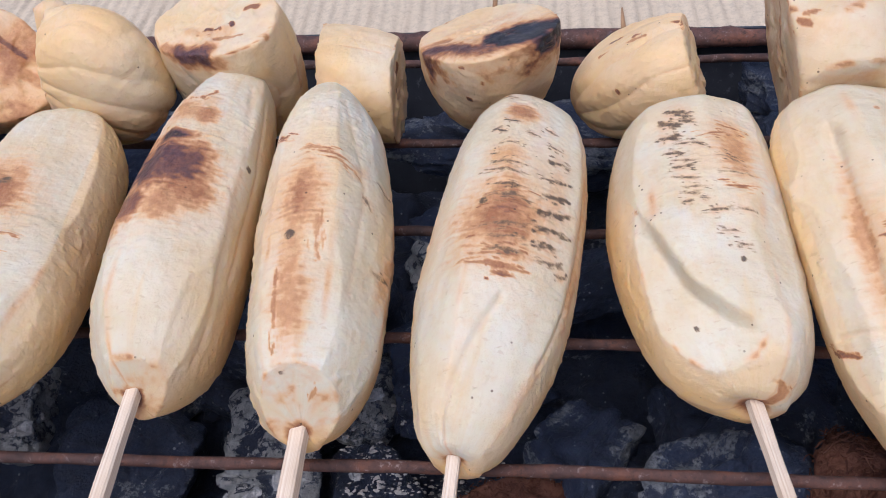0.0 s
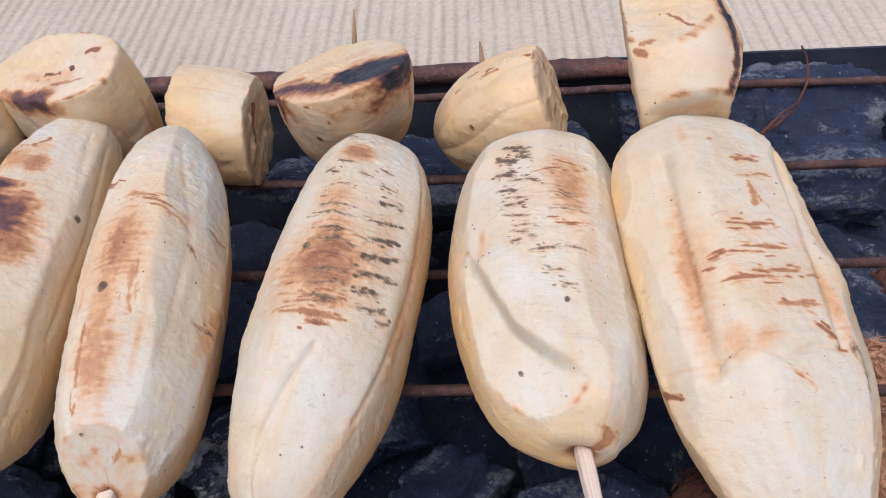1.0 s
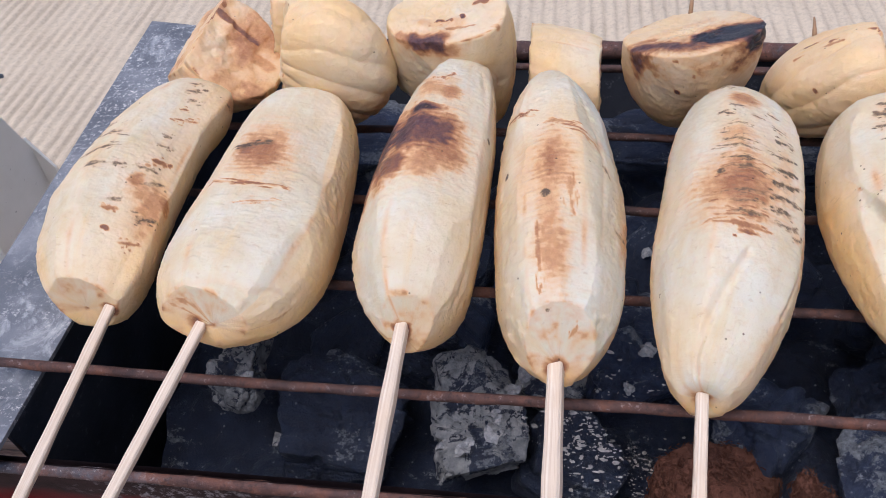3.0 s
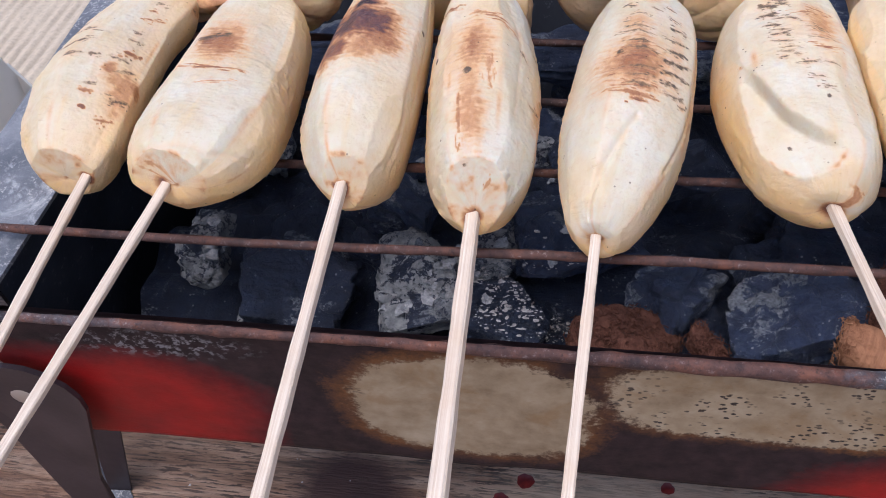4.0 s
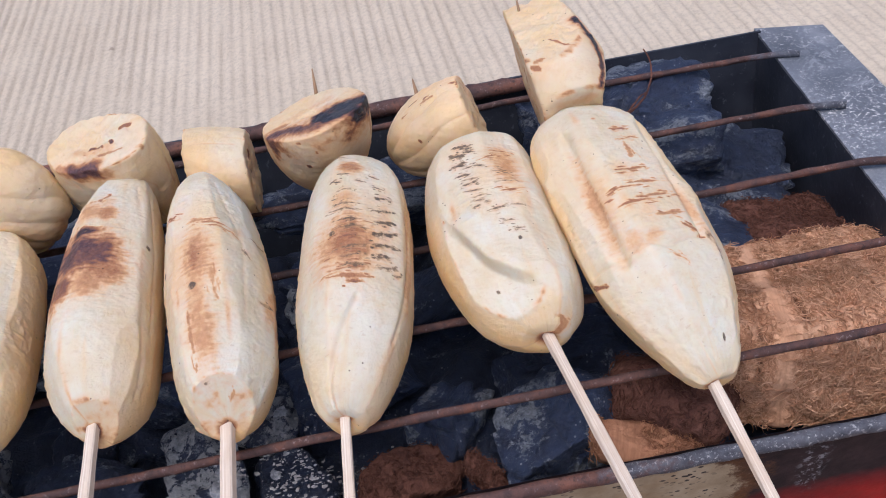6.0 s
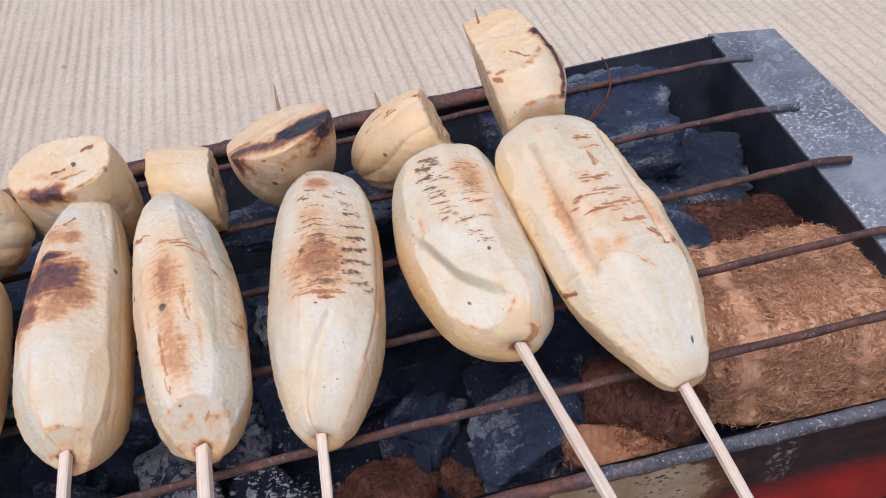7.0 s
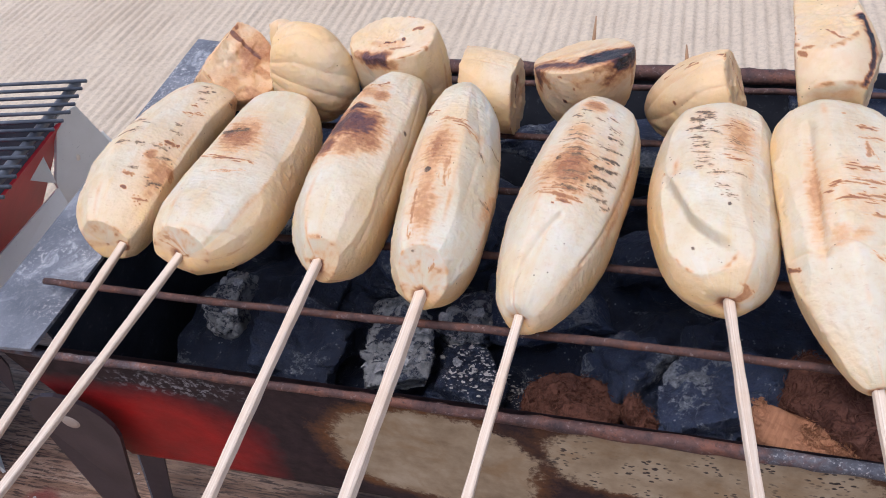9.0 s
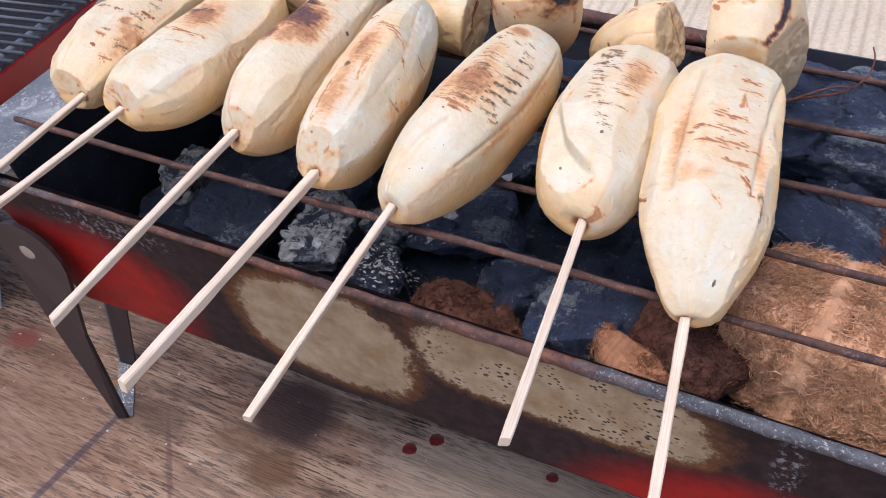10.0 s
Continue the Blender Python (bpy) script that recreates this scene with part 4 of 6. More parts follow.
def chunk_mesh(centre, radii, turn, cuts, marks, seed, toasted=0.0, power=2.4, ns=170, na=220, soft=38, ribs=None, ragged=0.0):
    """A banana piece: a rounded body cut by planes. cuts: (normal, distance from the centre, toast); marks: (point, point, radius, strength)."""
    c = np.array(centre)
    th = np.linspace(0.001, np.pi - 0.001, ns)
    a = np.linspace(0, 2 * np.pi, na + 1)[:-1]
    T, An = np.meshgrid(th, a, indexing="ij")
    D = np.stack([np.sin(T) * np.cos(An), np.sin(T) * np.sin(An), np.cos(T)], -1)
    M = np.array(Euler([radians(t) for t in turn]).to_matrix())
    Dl = D @ M
    body = (np.sum(np.abs(Dl / np.array(radii)) ** power, -1)) ** (1 / power)
    inv = body ** soft
    best, second = body.copy(), np.zeros(body.shape)
    toast = np.zeros(body.shape)
    flatness = np.zeros(body.shape)
    for nrm, dist, tst in cuts:
        n = np.array(nrm, float)
        n /= np.linalg.norm(n)
        k = np.clip(D @ n, 0, None) / (dist * (1 + ragged * fnoise(0.02 * D + seed + dist, 70, 3)))
        inv = inv + k ** soft
        hit = k > best
        flatness = np.where(hit, 1, flatness)
        toast = np.where(hit, tst, toast)
        second = np.maximum(second, np.minimum(best, k))
        best = np.maximum(best, k)
    R = inv ** (-1 / soft)
    V = c + R[..., None] * D
    P = V.reshape(-1, 3)
    fl = flatness.ravel()
    disp = 0.0004 * fnoise(P + seed, 60, 2) + 0.00022 * fnoise(P + seed, 380, 2) * (1 - fl) + fl * 0.0009 * fnoise(P + seed, 240, 3)
    rib_line = np.zeros(len(P))
    if ribs:
        # long ribs of the fruit round the given axis
        ax = np.array(ribs[0], float)
        ax /= np.linalg.norm(ax)
        e1 = np.cross(ax, [0.0, 0.3, 1.0])
        e1 /= np.linalg.norm(e1)
        rel = P - c
        ang = np.arctan2(rel @ np.cross(ax, e1), rel @ e1) + 0.25 * vnoise(P + seed, 60)
        wave = np.abs(np.sin(0.5 * ribs[1] * ang + seed)) ** 0.7
        disp = disp + ribs[2] * (wave - 0.7) * (1 - fl)
        rib_line = np.clip(1 - wave * 2.6, 0, 1) * (1 - fl)
    P = P + disp[:, None] * D.reshape(-1, 3)
    t = np.where(fl > 0, toast.ravel(), toasted) * (0.7 + 0.6 * fnoise(P + seed, 90, 3))
    nz, fine = fnoise(P + seed + 5, 170, 3), fnoise(P + seed, 650, 2)
    # cut edges browned here and there
    edge = np.clip(1 - (best - second) / (0.05 * best), 0, 1).ravel()
    t = np.maximum(t, edge * np.clip(0.16 + 0.45 * nz + 0.25 * fine, 0, 0.6))
    for p0, p1, rad, strength in marks:
        a0, ab = np.array(p0), np.array(p1) - np.array(p0)
        k = np.clip((P - a0) @ ab / max(ab @ ab, 1e-10), 0, 1)
        d = np.linalg.norm(P - a0 - k[:, None] * ab, axis=1) / rad + 0.32 * nz + 0.22 * fine
        soft = 0.5 if rad < 0.002 else 1.0
        t = np.maximum(t, strength * np.clip((1.35 - d) / soft, 0, 1))
        if rad >= 0.002:
            t = np.maximum(t, 0.45 * strength * np.clip((2.2 - d) / 1.6, 0, 1))
    # valleys between ribs browned, shade put into the colour so the ribs show
    t = np.maximum(t, rib_line * np.clip(0.12 + 0.25 * nz, 0, 0.3))
    # charred flesh is crusty
    P = P + (0.0020 * np.clip(t - 0.55, 0, 1) * fnoise(P + seed, 420, 2))[:, None] * D.reshape(-1, 3)
    me = grid_mesh("end_piece", P.reshape(ns, na, 3), True, (P[0], P[-1]))
    set_attr(me, "toast", np.concatenate([t, [0, 0]]))
    # end piece deeper yellow towards its bottom, the same falloff in the colour
    zr = (P[:, 2] - P[:, 2].min()) / np.ptp(P[:, 2])
    set_attr(me, "yellow", np.concatenate([np.clip((0.84 - 0.32 * zr + 0.32 * fnoise(P + seed, 45, 2)) * (1 - 0.22 * fl), 0, 1), [0, 0]]))
    return me


def build_skewer(label, stick, width, banana, chunk, seed, tip=None, flap=None):
    """One skewer: stick, whole banana and the piece at its far end."""
    t = thing("banana_skewer", label, "grilled banana", group="bananas on the grill")
    link_mesh("stick", skewer_mesh(*stick, width, seed), BAMBOO, t, "pale split bamboo stick", False)
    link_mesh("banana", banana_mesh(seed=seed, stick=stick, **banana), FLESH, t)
    link_mesh("end_piece", chunk_mesh(seed=seed + 0.5, **chunk), FLESH, t, chunk_labels[int(seed)])
    # the stick goes on from the banana into the piece behind it
    far, near = np.array(banana["back"]), np.array(banana["front"])
    link_mesh("stick_end", skewer_mesh(far + 0.10 * (near - far), chunk["centre"], 0.8 * width, seed), BAMBOO, t, "bamboo between the banana and its end piece", False)
    if flap:
        link_mesh("flap", chunk_mesh(seed=seed + 0.7, **flap), FLESH, t, "torn flap at the back of the piece")
    if tip:
        a, b = np.array(tip[0]), np.array(tip[1])
        link_mesh("stick_tip", grid_mesh("stick_tip", np.array([[q + w * np.array([math.cos(v), math.sin(v), 0]) for v in np.linspace(0, 2 * math.pi, 9)[:-1]] for q, w in ((a, 0.0011), (0.5 * (a + b), 0.0008), (b, 0.0003))]), True, (a, b)), TIP, t, "thin splintered end of the stick")
    return t


chunk_labels = {1: "browned cut piece of banana", 2: "pale yellow banana piece", 3: "stubby banana piece with its cut face up", 4: "short banana piece lying on its side",
                5: "banana half with a black charred top", 6: "tapered banana end piece", 7: "square-cut banana piece with a charred edge"}

marks = [(0.058, -0.0174, 0.0321, 0.01, 180.0, 0.12), (0.0624, 0.0065, 0.0075, 0.001, -93.0, 0.7), (0.0528, 0.0055, 0.0073, 0.0011, -78.0, 0.7), (0.0434, 0.0024, 0.0038, 0.001, -64.0, 0.65), (0.0378, -0.0154, 0.006, 0.006, -24.0, 0.33), (0.0292, -0.0198, 0.004, 0.0013, -74.0, 0.8), (0.0382, -0.0234, 0.0053, 0.0035, -127.0, 0.45), (0.0281, -0.0073, 0.0029, 0.0014, -75.0, 0.5), (0.0962, -0.0122, 0.0013, 0.0009, -64.0, 0.8), (0.0993, -0.0281, 0.0093, 0.0045, -59.0, 0.4), (0.0777, -0.0172, 0.0034, 0.0015, -60.0, 0.45)]
marks += [(0.0340, -0.0195, 0.0130, 0.0055, 178.0, 0.38), (0.0420, -0.0120, 0.0040, 0.0030, 160.0, 0.45), (0.0700, 0.0160, 0.0050, 0.0014, -75.0, 0.75), (0.0640, 0.0175, 0.0050, 0.0014, -75.0, 0.75), (0.0580, 0.0180, 0.0050, 0.0012, -75.0, 0.65)]
marks += [(0.0207, -0.0081, 0.0016, 0.001, -90.0, 0.6), (0.0188, -0.0174, 0.0037, 0.0012, -67.0, 0.45), (0.0965, -0.0253, 0.0034, 0.0008, -60.0, 0.7)]
marks += [(0.098, -0.006, 0.0032, 0.0012, -75.0, 0.62), (0.093, -0.009, 0.0036, 0.0013, -75.0, 0.68), (0.088, -0.012, 0.0036, 0.0013, -70.0, 0.64), (0.082, -0.012, 0.0022, 0.0010, -70.0, 0.55), (0.076, -0.013, 0.0030, 0.0010, -70.0, 0.52), (0.066, -0.014, 0.0026, 0.0012, -70.0, 0.62), (0.061, -0.015, 0.0032, 0.0012, -72.0, 0.66), (0.053, -0.016, 0.0042, 0.0022, -70.0, 0.58), (0.048, -0.013, 0.0050, 0.0015, -75.0, 0.68), (0.044, -0.018, 0.0042, 0.0016, -60.0, 0.76), (0.046, -0.004, 0.0034, 0.0013, -80.0, 0.66), (0.032, -0.008, 0.0030, 0.0011, -70.0, 0.6)]
build_skewer(
    "grilled peeled banana with brown grill marks on a bamboo stick",
    ((-0.1231, -0.0937, 0.2285), (-0.1289, 0.0240, 0.2356)), 0.0031,
    dict(front=(-0.1363, 0.0103, 0.2338), back=(-0.1317, 0.1202, 0.243), bend=-0.0077, rise=0.0044,
         widths=(0.0109, 0.0162, 0.0197, 0.0192, 0.0169, 0.0132, 0.0068), flat=0.8163, ridges=(5, 20, 0.55), cut=(12, 0.0014, 0), marks=marks, creases=[([(0.0949, -0.0162), (0.0469, -0.0191), (0.0041, -0.0182)], 0.0003, 0.0012, 0)]),
    dict(centre=(-0.1351, 0.1399, 0.2468), radii=(0.03, 0.0193, 0.0218), turn=(-3.5, -23.2, -36.1),
         cuts=[((0.492, -0.408, 0.769), 0.0128, 0.4), ((-0.717, -0.08, 0.693), 0.0113, 0.34)],
         marks=[((-0.1334, 0.1442, 0.2644), (-0.1187, 0.1394, 0.2527), 0.0012, 0.65), ((-0.117, 0.1205, 0.2407), (-0.117, 0.1205, 0.2407), 0.008, 0.45), ((-0.1487, 0.1267, 0.247), (-0.1322, 0.1482, 0.2657), 0.0012, 0.5), ((-0.1273, 0.1362, 0.2565), (-0.1133, 0.1335, 0.2461), 0.003, 0.38)], toasted=0.30, ribs=((0.6, -0.2, -0.55), 13, 0.0012), ragged=0.10, soft=95),
    seed=1)

marks = [(0.0640, 0.0030, 0.0120, 0.0070, -160.0, 0.50), (0.0622, 0.001, 0.0132, 0.0105, -160.0, 0.46), (0.0616, -0.0025, 0.0247, 0.012, -176.0, 0.14), (0.0661, 0.0061, 0.0066, 0.0018, -72.0, 0.92), (0.0700, 0.0000, 0.0140, 0.0100, -150.0, 0.30), (0.0632, 0.0061, 0.0045, 0.0045, -57.0, 0.55), (0.0463, 0.0004, 0.0115, 0.0010, -92.0, 0.52), (0.0377, -0.0042, 0.0064, 0.0008, -80.0, 0.4), (0.0715, -0.0023, 0.0084, 0.005, -152.0, 0.35), (0.0012, 0.0181, 0.0085, 0.0022, -98.0, 0.35), (0.006, -0.0376, 0.0049, 0.0015, 7.0, 0.25)]
build_skewer(
    "plump grilled banana with a browned top on a bamboo stick",
    ((-0.1028, -0.1130, 0.2337), (-0.0918, 0.0144, 0.2436)), 0.0031,
    dict(front=(-0.0888, -0.0011, 0.2432), back=(-0.0906, 0.1151, 0.2458), bend=0.0003, rise=-0.0029,
         widths=(0.0135, 0.0204, 0.0255, 0.0246, 0.0221, 0.0143, 0.0035), flat=0.725, ridges=(5, 40, 0.5), cut=(14, 0.0008, -10), marks=marks, creases=[([(0.004, 0.0265), (0.006, 0.0), (0.006, -0.0164), (0.0098, -0.034)], 0.0008, 0.001, 0)]),
    dict(centre=(-0.0899, 0.1295, 0.2512), radii=(0.0255, 0.0163, 0.0305), turn=(25.5, 70.5, 2.9),
         cuts=[((-0.927, -0.322, 0.192), 0.014, 0.08), ((0.66, 0.184, -0.728), 0.0238, 0.05)],
         marks=[((-0.0686, 0.115, 0.2389), (-0.0646, 0.1175, 0.2411), 0.008, 0.32), ((-0.0653, 0.1169, 0.2406), (-0.0636, 0.116, 0.2444), 0.006, 0.3)], toasted=0.09, ribs=((0.85, 0.25, -0.42), 13, 0.0009), ragged=0.16, soft=70),
    seed=2, flap=dict(centre=(-0.1075, 0.1465, 0.2555), radii=(0.0085, 0.0060, 0.0150), turn=(0, 8, 20), cuts=[((-1.0, -0.3, 0.1), 0.0055, 0.2)], marks=[], toasted=0.1))

marks = [(0.0654, -0.0013, 0.011, 0.011, 171.0, 0.7), (0.0628, 0.0061, 0.0105, 0.0105, 160.0, 0.7), (0.0508, 0.0105, 0.0055, 0.0055, 151.0, 0.62), (0.051, 0.0121, 0.0104, 0.006, 177.0, 0.64), (0.051, -0.0005, 0.008, 0.008, 135.0, 0.4), (0.0692, 0.0025, 0.0085, 0.0085, 157.0, 0.74), (0.0770, 0.0040, 0.0075, 0.0027, -94.0, 0.86), (0.0516, 0.0089, 0.0079, 0.005, 174.0, 0.66), (0.0867, -0.0023, 0.0052, 0.005, -86.0, 0.46), (0.0959, 0.0011, 0.0042, 0.001, -40.0, 0.5), (0.0578, -0.0047, 0.01, 0.01, 168.0, 0.5)]
marks += [(0.0700, 0.0170, 0.0110, 0.0085, 178.0, 0.84), (0.0610, 0.0180, 0.0130, 0.0080, 170.0, 0.80), (0.0480, 0.0220, 0.0090, 0.0050, 165.0, 0.66), (0.0670, 0.0080, 0.0130, 0.0100, 175.0, 0.76), (0.0880, 0.0040, 0.0080, 0.0070, 170.0, 0.36), (0.0935, -0.0010, 0.0060, 0.0050, 160.0, 0.22)]
marks += [(0.0723, -0.019, 0.0011, 0.0011, -49.0, 0.9), (0.0064, -0.0103, 0.0082, 0.0035, -84.0, 0.14), (0.0554, 0.0143, 0.003, 0.0015, 144.0, 0.75), (0.0518, -0.0117, 0.01, 0.006, -179.0, 0.12)]
build_skewer(
    "grilled banana with a large dark burnt patch on a stick",
    ((-0.0310, -0.1080, 0.2364), (-0.0372, 0.0260, 0.2420)), 0.0036,
    dict(front=(-0.0351, 0.0024, 0.2378), back=(-0.0331, 0.1217, 0.251), bend=-0.0025, rise=0.0006,
         widths=(0.004, 0.0121, 0.0184, 0.0188, 0.0166, 0.0118, 0.0083), flat=1.1757, ridges=(5, 36, 0.55), cut=(26, 0.0018, 6), marks=marks, creases=[([(0.1052, -0.0125), (0.0719, -0.0179), (0.0361, -0.0191), (0.0128, -0.0238)], 0.0006, 0.0011, 0), ([(0.1028, -0.02), (0.0715, -0.0241), (0.0369, -0.0244)], 0.0009, 0.0009, 0)]),
    dict(centre=(-0.0405, 0.1326, 0.2548), radii=(0.0237, 0.0159, 0.0423), turn=(15.1, 6.4, -14.5),
         cuts=[((-0.208, -0.221, 0.953), 0.0181, 0.1), ((-0.281, -0.259, -0.924), 0.0228, 0.1)],
         marks=[((-0.0525, 0.1175, 0.267), (-0.0415, 0.1140, 0.2679), 0.0044, 0.74), ((-0.0571, 0.1209, 0.267), (-0.0361, 0.1122, 0.2674), 0.0034, 0.45), ((-0.0413, 0.1132, 0.267), (-0.0215, 0.1168, 0.2733), 0.0012, 0.45), ((-0.0447, 0.1257, 0.2713), (-0.0406, 0.1254, 0.2721), 0.0013, 0.72), ((-0.0462, 0.1236, 0.2706), (-0.0455, 0.1229, 0.2706), 0.0010, 0.8), ((-0.0412, 0.1290, 0.2727), (-0.0402, 0.1296, 0.2731), 0.0009, 0.8), ((-0.0350, 0.1262, 0.2732), (-0.0345, 0.1254, 0.2731), 0.0009, 0.75), ((-0.0390, 0.1205, 0.2712), (-0.0296, 0.1190, 0.2722), 0.0011, 0.42), ((-0.04, 0.1264, 0.2725), (-0.0383, 0.1239, 0.2722), 0.0006, 0.6), ((-0.0427, 0.1232, 0.2711), (-0.0374, 0.1215, 0.2719), 0.0006, 0.45), ((-0.0493, 0.1255, 0.2702), (-0.0354, 0.1224, 0.2725), 0.004, 0.26), ((-0.0317, 0.1306, 0.2753), (-0.0268, 0.1304, 0.2763), 0.0008, 0.6), ((-0.0456, 0.1301, 0.2721), (-0.0361, 0.1212, 0.2721), 0.004, 0.16), ((-0.0171, 0.1266, 0.2599), (-0.0178, 0.129, 0.247), 0.001, 0.3)], toasted=0.03, ribs=((-0.2, -0.2, 0.95), 9, 0.0008), ragged=0.07),
    seed=3)

marks = [(0.0582, 0.0014, 0.0158, 0.0075, 179.0, 0.4), (0.0265, 0.0019, 0.0158, 0.0065, 179.0, 0.36), (0.0588, 0.0024, 0.0109, 0.0035, 177.0, 0.5), (0.0117, 0.0043, 0.0101, 0.004, 176.0, 0.2), (0.0758, -0.0013, 0.0055, 0.0012, -100.0, 0.4), (0.0461, 0.0038, 0.0013, 0.0013, -102.0, 0.95), (0.0865, 0.0139, 0.008, 0.0009, -115.0, 0.55), (0.0732, -0.0054, 0.0073, 0.0011, -106.0, 0.45), (0.0701, -0.0084, 0.0054, 0.0009, -121.0, 0.4), (0.0613, -0.0147, 0.0024, 0.001, -144.0, 0.6), (0.0706, -0.0216, 0.0039, 0.0009, -99.0, 0.6)]
marks += [(0.0420, 0.0030, 0.0220, 0.0048, 179.0, 0.34), (0.0560, 0.0085, 0.0240, 0.0070, 178.0, 0.20), (0.0240, 0.0060, 0.0100, 0.0014, 178.0, 0.42), (0.0700, -0.0130, 0.0060, 0.0030, 150.0, 0.22), (0.0520, -0.0270, 0.0260, 0.0030, 178.0, 0.26)]
marks += [(0.0406, -0.0219, 0.0035, 0.0011, -87.0, 0.6), (0.0077, 0.0046, 0.001, 0.0008, -127.0, 0.8), (0.0018, -0.0087, 0.0023, 0.0016, -39.0, 0.35), (0.0615, 0.0171, 0.001, 0.0009, 180.0, 0.85), (0.0455, -0.003, 0.0115, 0.0012, -176.0, 0.35), (0.0416, -0.0236, 0.0124, 0.003, -8.0, 0.3)]
build_skewer(
    "cream grilled banana with a long tan streak on a stick",
    ((0.0115, -0.1210, 0.2371), (0.0057, 0.0179, 0.2367)), 0.0043,
    dict(front=(0.0074, -0.0024, 0.2372), back=(-0.0034, 0.1144, 0.2531), bend=0.0011, rise=-0.0022,
         widths=(0.0072, 0.0134, 0.0182, 0.0194, 0.0169, 0.0107, 0.0054), flat=1.2071, ridges=(6, 10, 0.45), cut=(30, 0.0014, 0), marks=marks, creases=[([(0.061, 0.0), (0.0277, 0.0025), (0.004, 0.0054)], 0.0004, 0.0007, 0), ([(0.1, -0.01), (0.065, -0.014), (0.03, -0.013)], 0.0005, 0.0009, 0)]),
    dict(centre=(0.0001, 0.1405, 0.2393), radii=(0.0317, 0.019, 0.0173), turn=(-1.9, 9.8, -10.1),
         cuts=[((-0.999, -0.033, 0.04), 0.013, 0.12), ((1.0, -0.0, -0.011), 0.013, 0.18)],
         marks=[((0.0131, 0.1398, 0.2462), (0.013, 0.1334, 0.238), 0.0014, 0.6), ((-0.0107, 0.1347, 0.263), (-0.0105, 0.1338, 0.2628), 0.001, 0.6), ((-0.0047, 0.1281, 0.2599), (0.0124, 0.1307, 0.2593), 0.0007, 0.3), ((-0.0093, 0.1278, 0.2591), (-0.0103, 0.1238, 0.2517), 0.0025, 0.25), ((0.0086, 0.1253, 0.2568), (0.0129, 0.1246, 0.2535), 0.001, 0.2)], toasted=0.04, ribs=((1.0, 0.0, 0.0), 9, 0.0004), ragged=0.04, soft=110),
    seed=4)

marks = [(0.055, 0.0060, 0.0180, 0.0100, -178.0, 0.30), (0.055, 0.0009, 0.0176, 0.016, -175.0, 0.38), (0.0549, -0.0005, 0.0159, 0.011, -176.0, 0.46), (0.0761, 0.0021, 0.008, 0.008, 180.0, 0.3), (0.0515, 0.006, 0.015, 0.0035, -165.0, 0.25), (0.0816, 0.0014, 0.0038, 0.0009, -96.0, 0.7), (0.074, 0.0007, 0.0048, 0.0009, -92.0, 0.7), (0.0656, 0.0007, 0.0051, 0.0009, -90.0, 0.75), (0.0869, -0.0041, 0.0024, 0.0008, -95.0, 0.7), (0.0906, -0.0094, 0.0023, 0.0008, -100.0, 0.7), (0.0373, -0.0029, 0.0033, 0.0012, -80.0, 0.55), (0.0912, 0.0017, 0.0024, 0.0009, -85.0, 0.8)]
marks += [(0.074, -0.0076, 0.023, 0.006, -172.0, 0.14), (0.096, -0.0003, 0.006, 0.006, 176.0, 0.45), (0.0871, 0.0048, 0.0033, 0.0008, -111.0, 0.85), (0.0779, 0.0057, 0.0019, 0.0008, -96.0, 0.8), (0.1079, 0.0077, 0.0081, 0.0016, -120.0, 0.6), (0.0709, 0.0014, 0.0073, 0.0008, -98.0, 0.6), (0.0619, -0.0002, 0.006, 0.001, -88.0, 0.6), (0.0576, -0.0005, 0.0077, 0.001, -86.0, 0.55), (0.0527, -0.0014, 0.0062, 0.0012, -83.0, 0.6), (0.0486, -0.0024, 0.0049, 0.0012, -79.0, 0.6), (0.0445, -0.0022, 0.0054, 0.0012, -82.0, 0.6)]
marks += [(0.0396, -0.0007, 0.0038, 0.0018, -87.0, 0.5), (0.0841, -0.0112, 0.0026, 0.0008, -86.0, 0.7), (0.0787, -0.0129, 0.0036, 0.0012, -73.0, 0.85), (0.0718, -0.0125, 0.0048, 0.0013, -70.0, 0.9), (0.0658, -0.0127, 0.0046, 0.0014, -70.0, 0.85), (0.0605, -0.0136, 0.0052, 0.0014, -67.0, 0.85), (0.0547, -0.0127, 0.0048, 0.0013, -75.0, 0.8), (0.0496, -0.0129, 0.0040, 0.0013, -77.0, 0.78), (0.0451, -0.0139, 0.0034, 0.0009, -73.0, 0.6), (0.0433, -0.018, 0.002, 0.0009, -68.0, 0.75), (0.0150, 0.0040, 0.0110, 0.0028, -14.0, 0.10)]
for k in range(8):
    # brown toasted rows under the sooty ones
    marks += [(0.0395 + 0.0034 * k, -0.0010 + 0.0012 * math.sin(2.3 * k), 0.0066 + 0.0016 * math.cos(1.7 * k), 0.0011, -86.0 + 5 * math.sin(k), 0.47)]
marks += [(0.0655, -0.0125, 0.0230, 0.0040, 178.0, 0.24), (0.0601, 0.0057, 0.0012, 0.0012, -132.0, 0.85), (0.0720, -0.0235, 0.0200, 0.0030, 178.0, 0.30), (0.0450, -0.0240, 0.0160, 0.0030, 178.0, 0.32), (0.0150, -0.0200, 0.0100, 0.0026, 175.0, 0.22)]
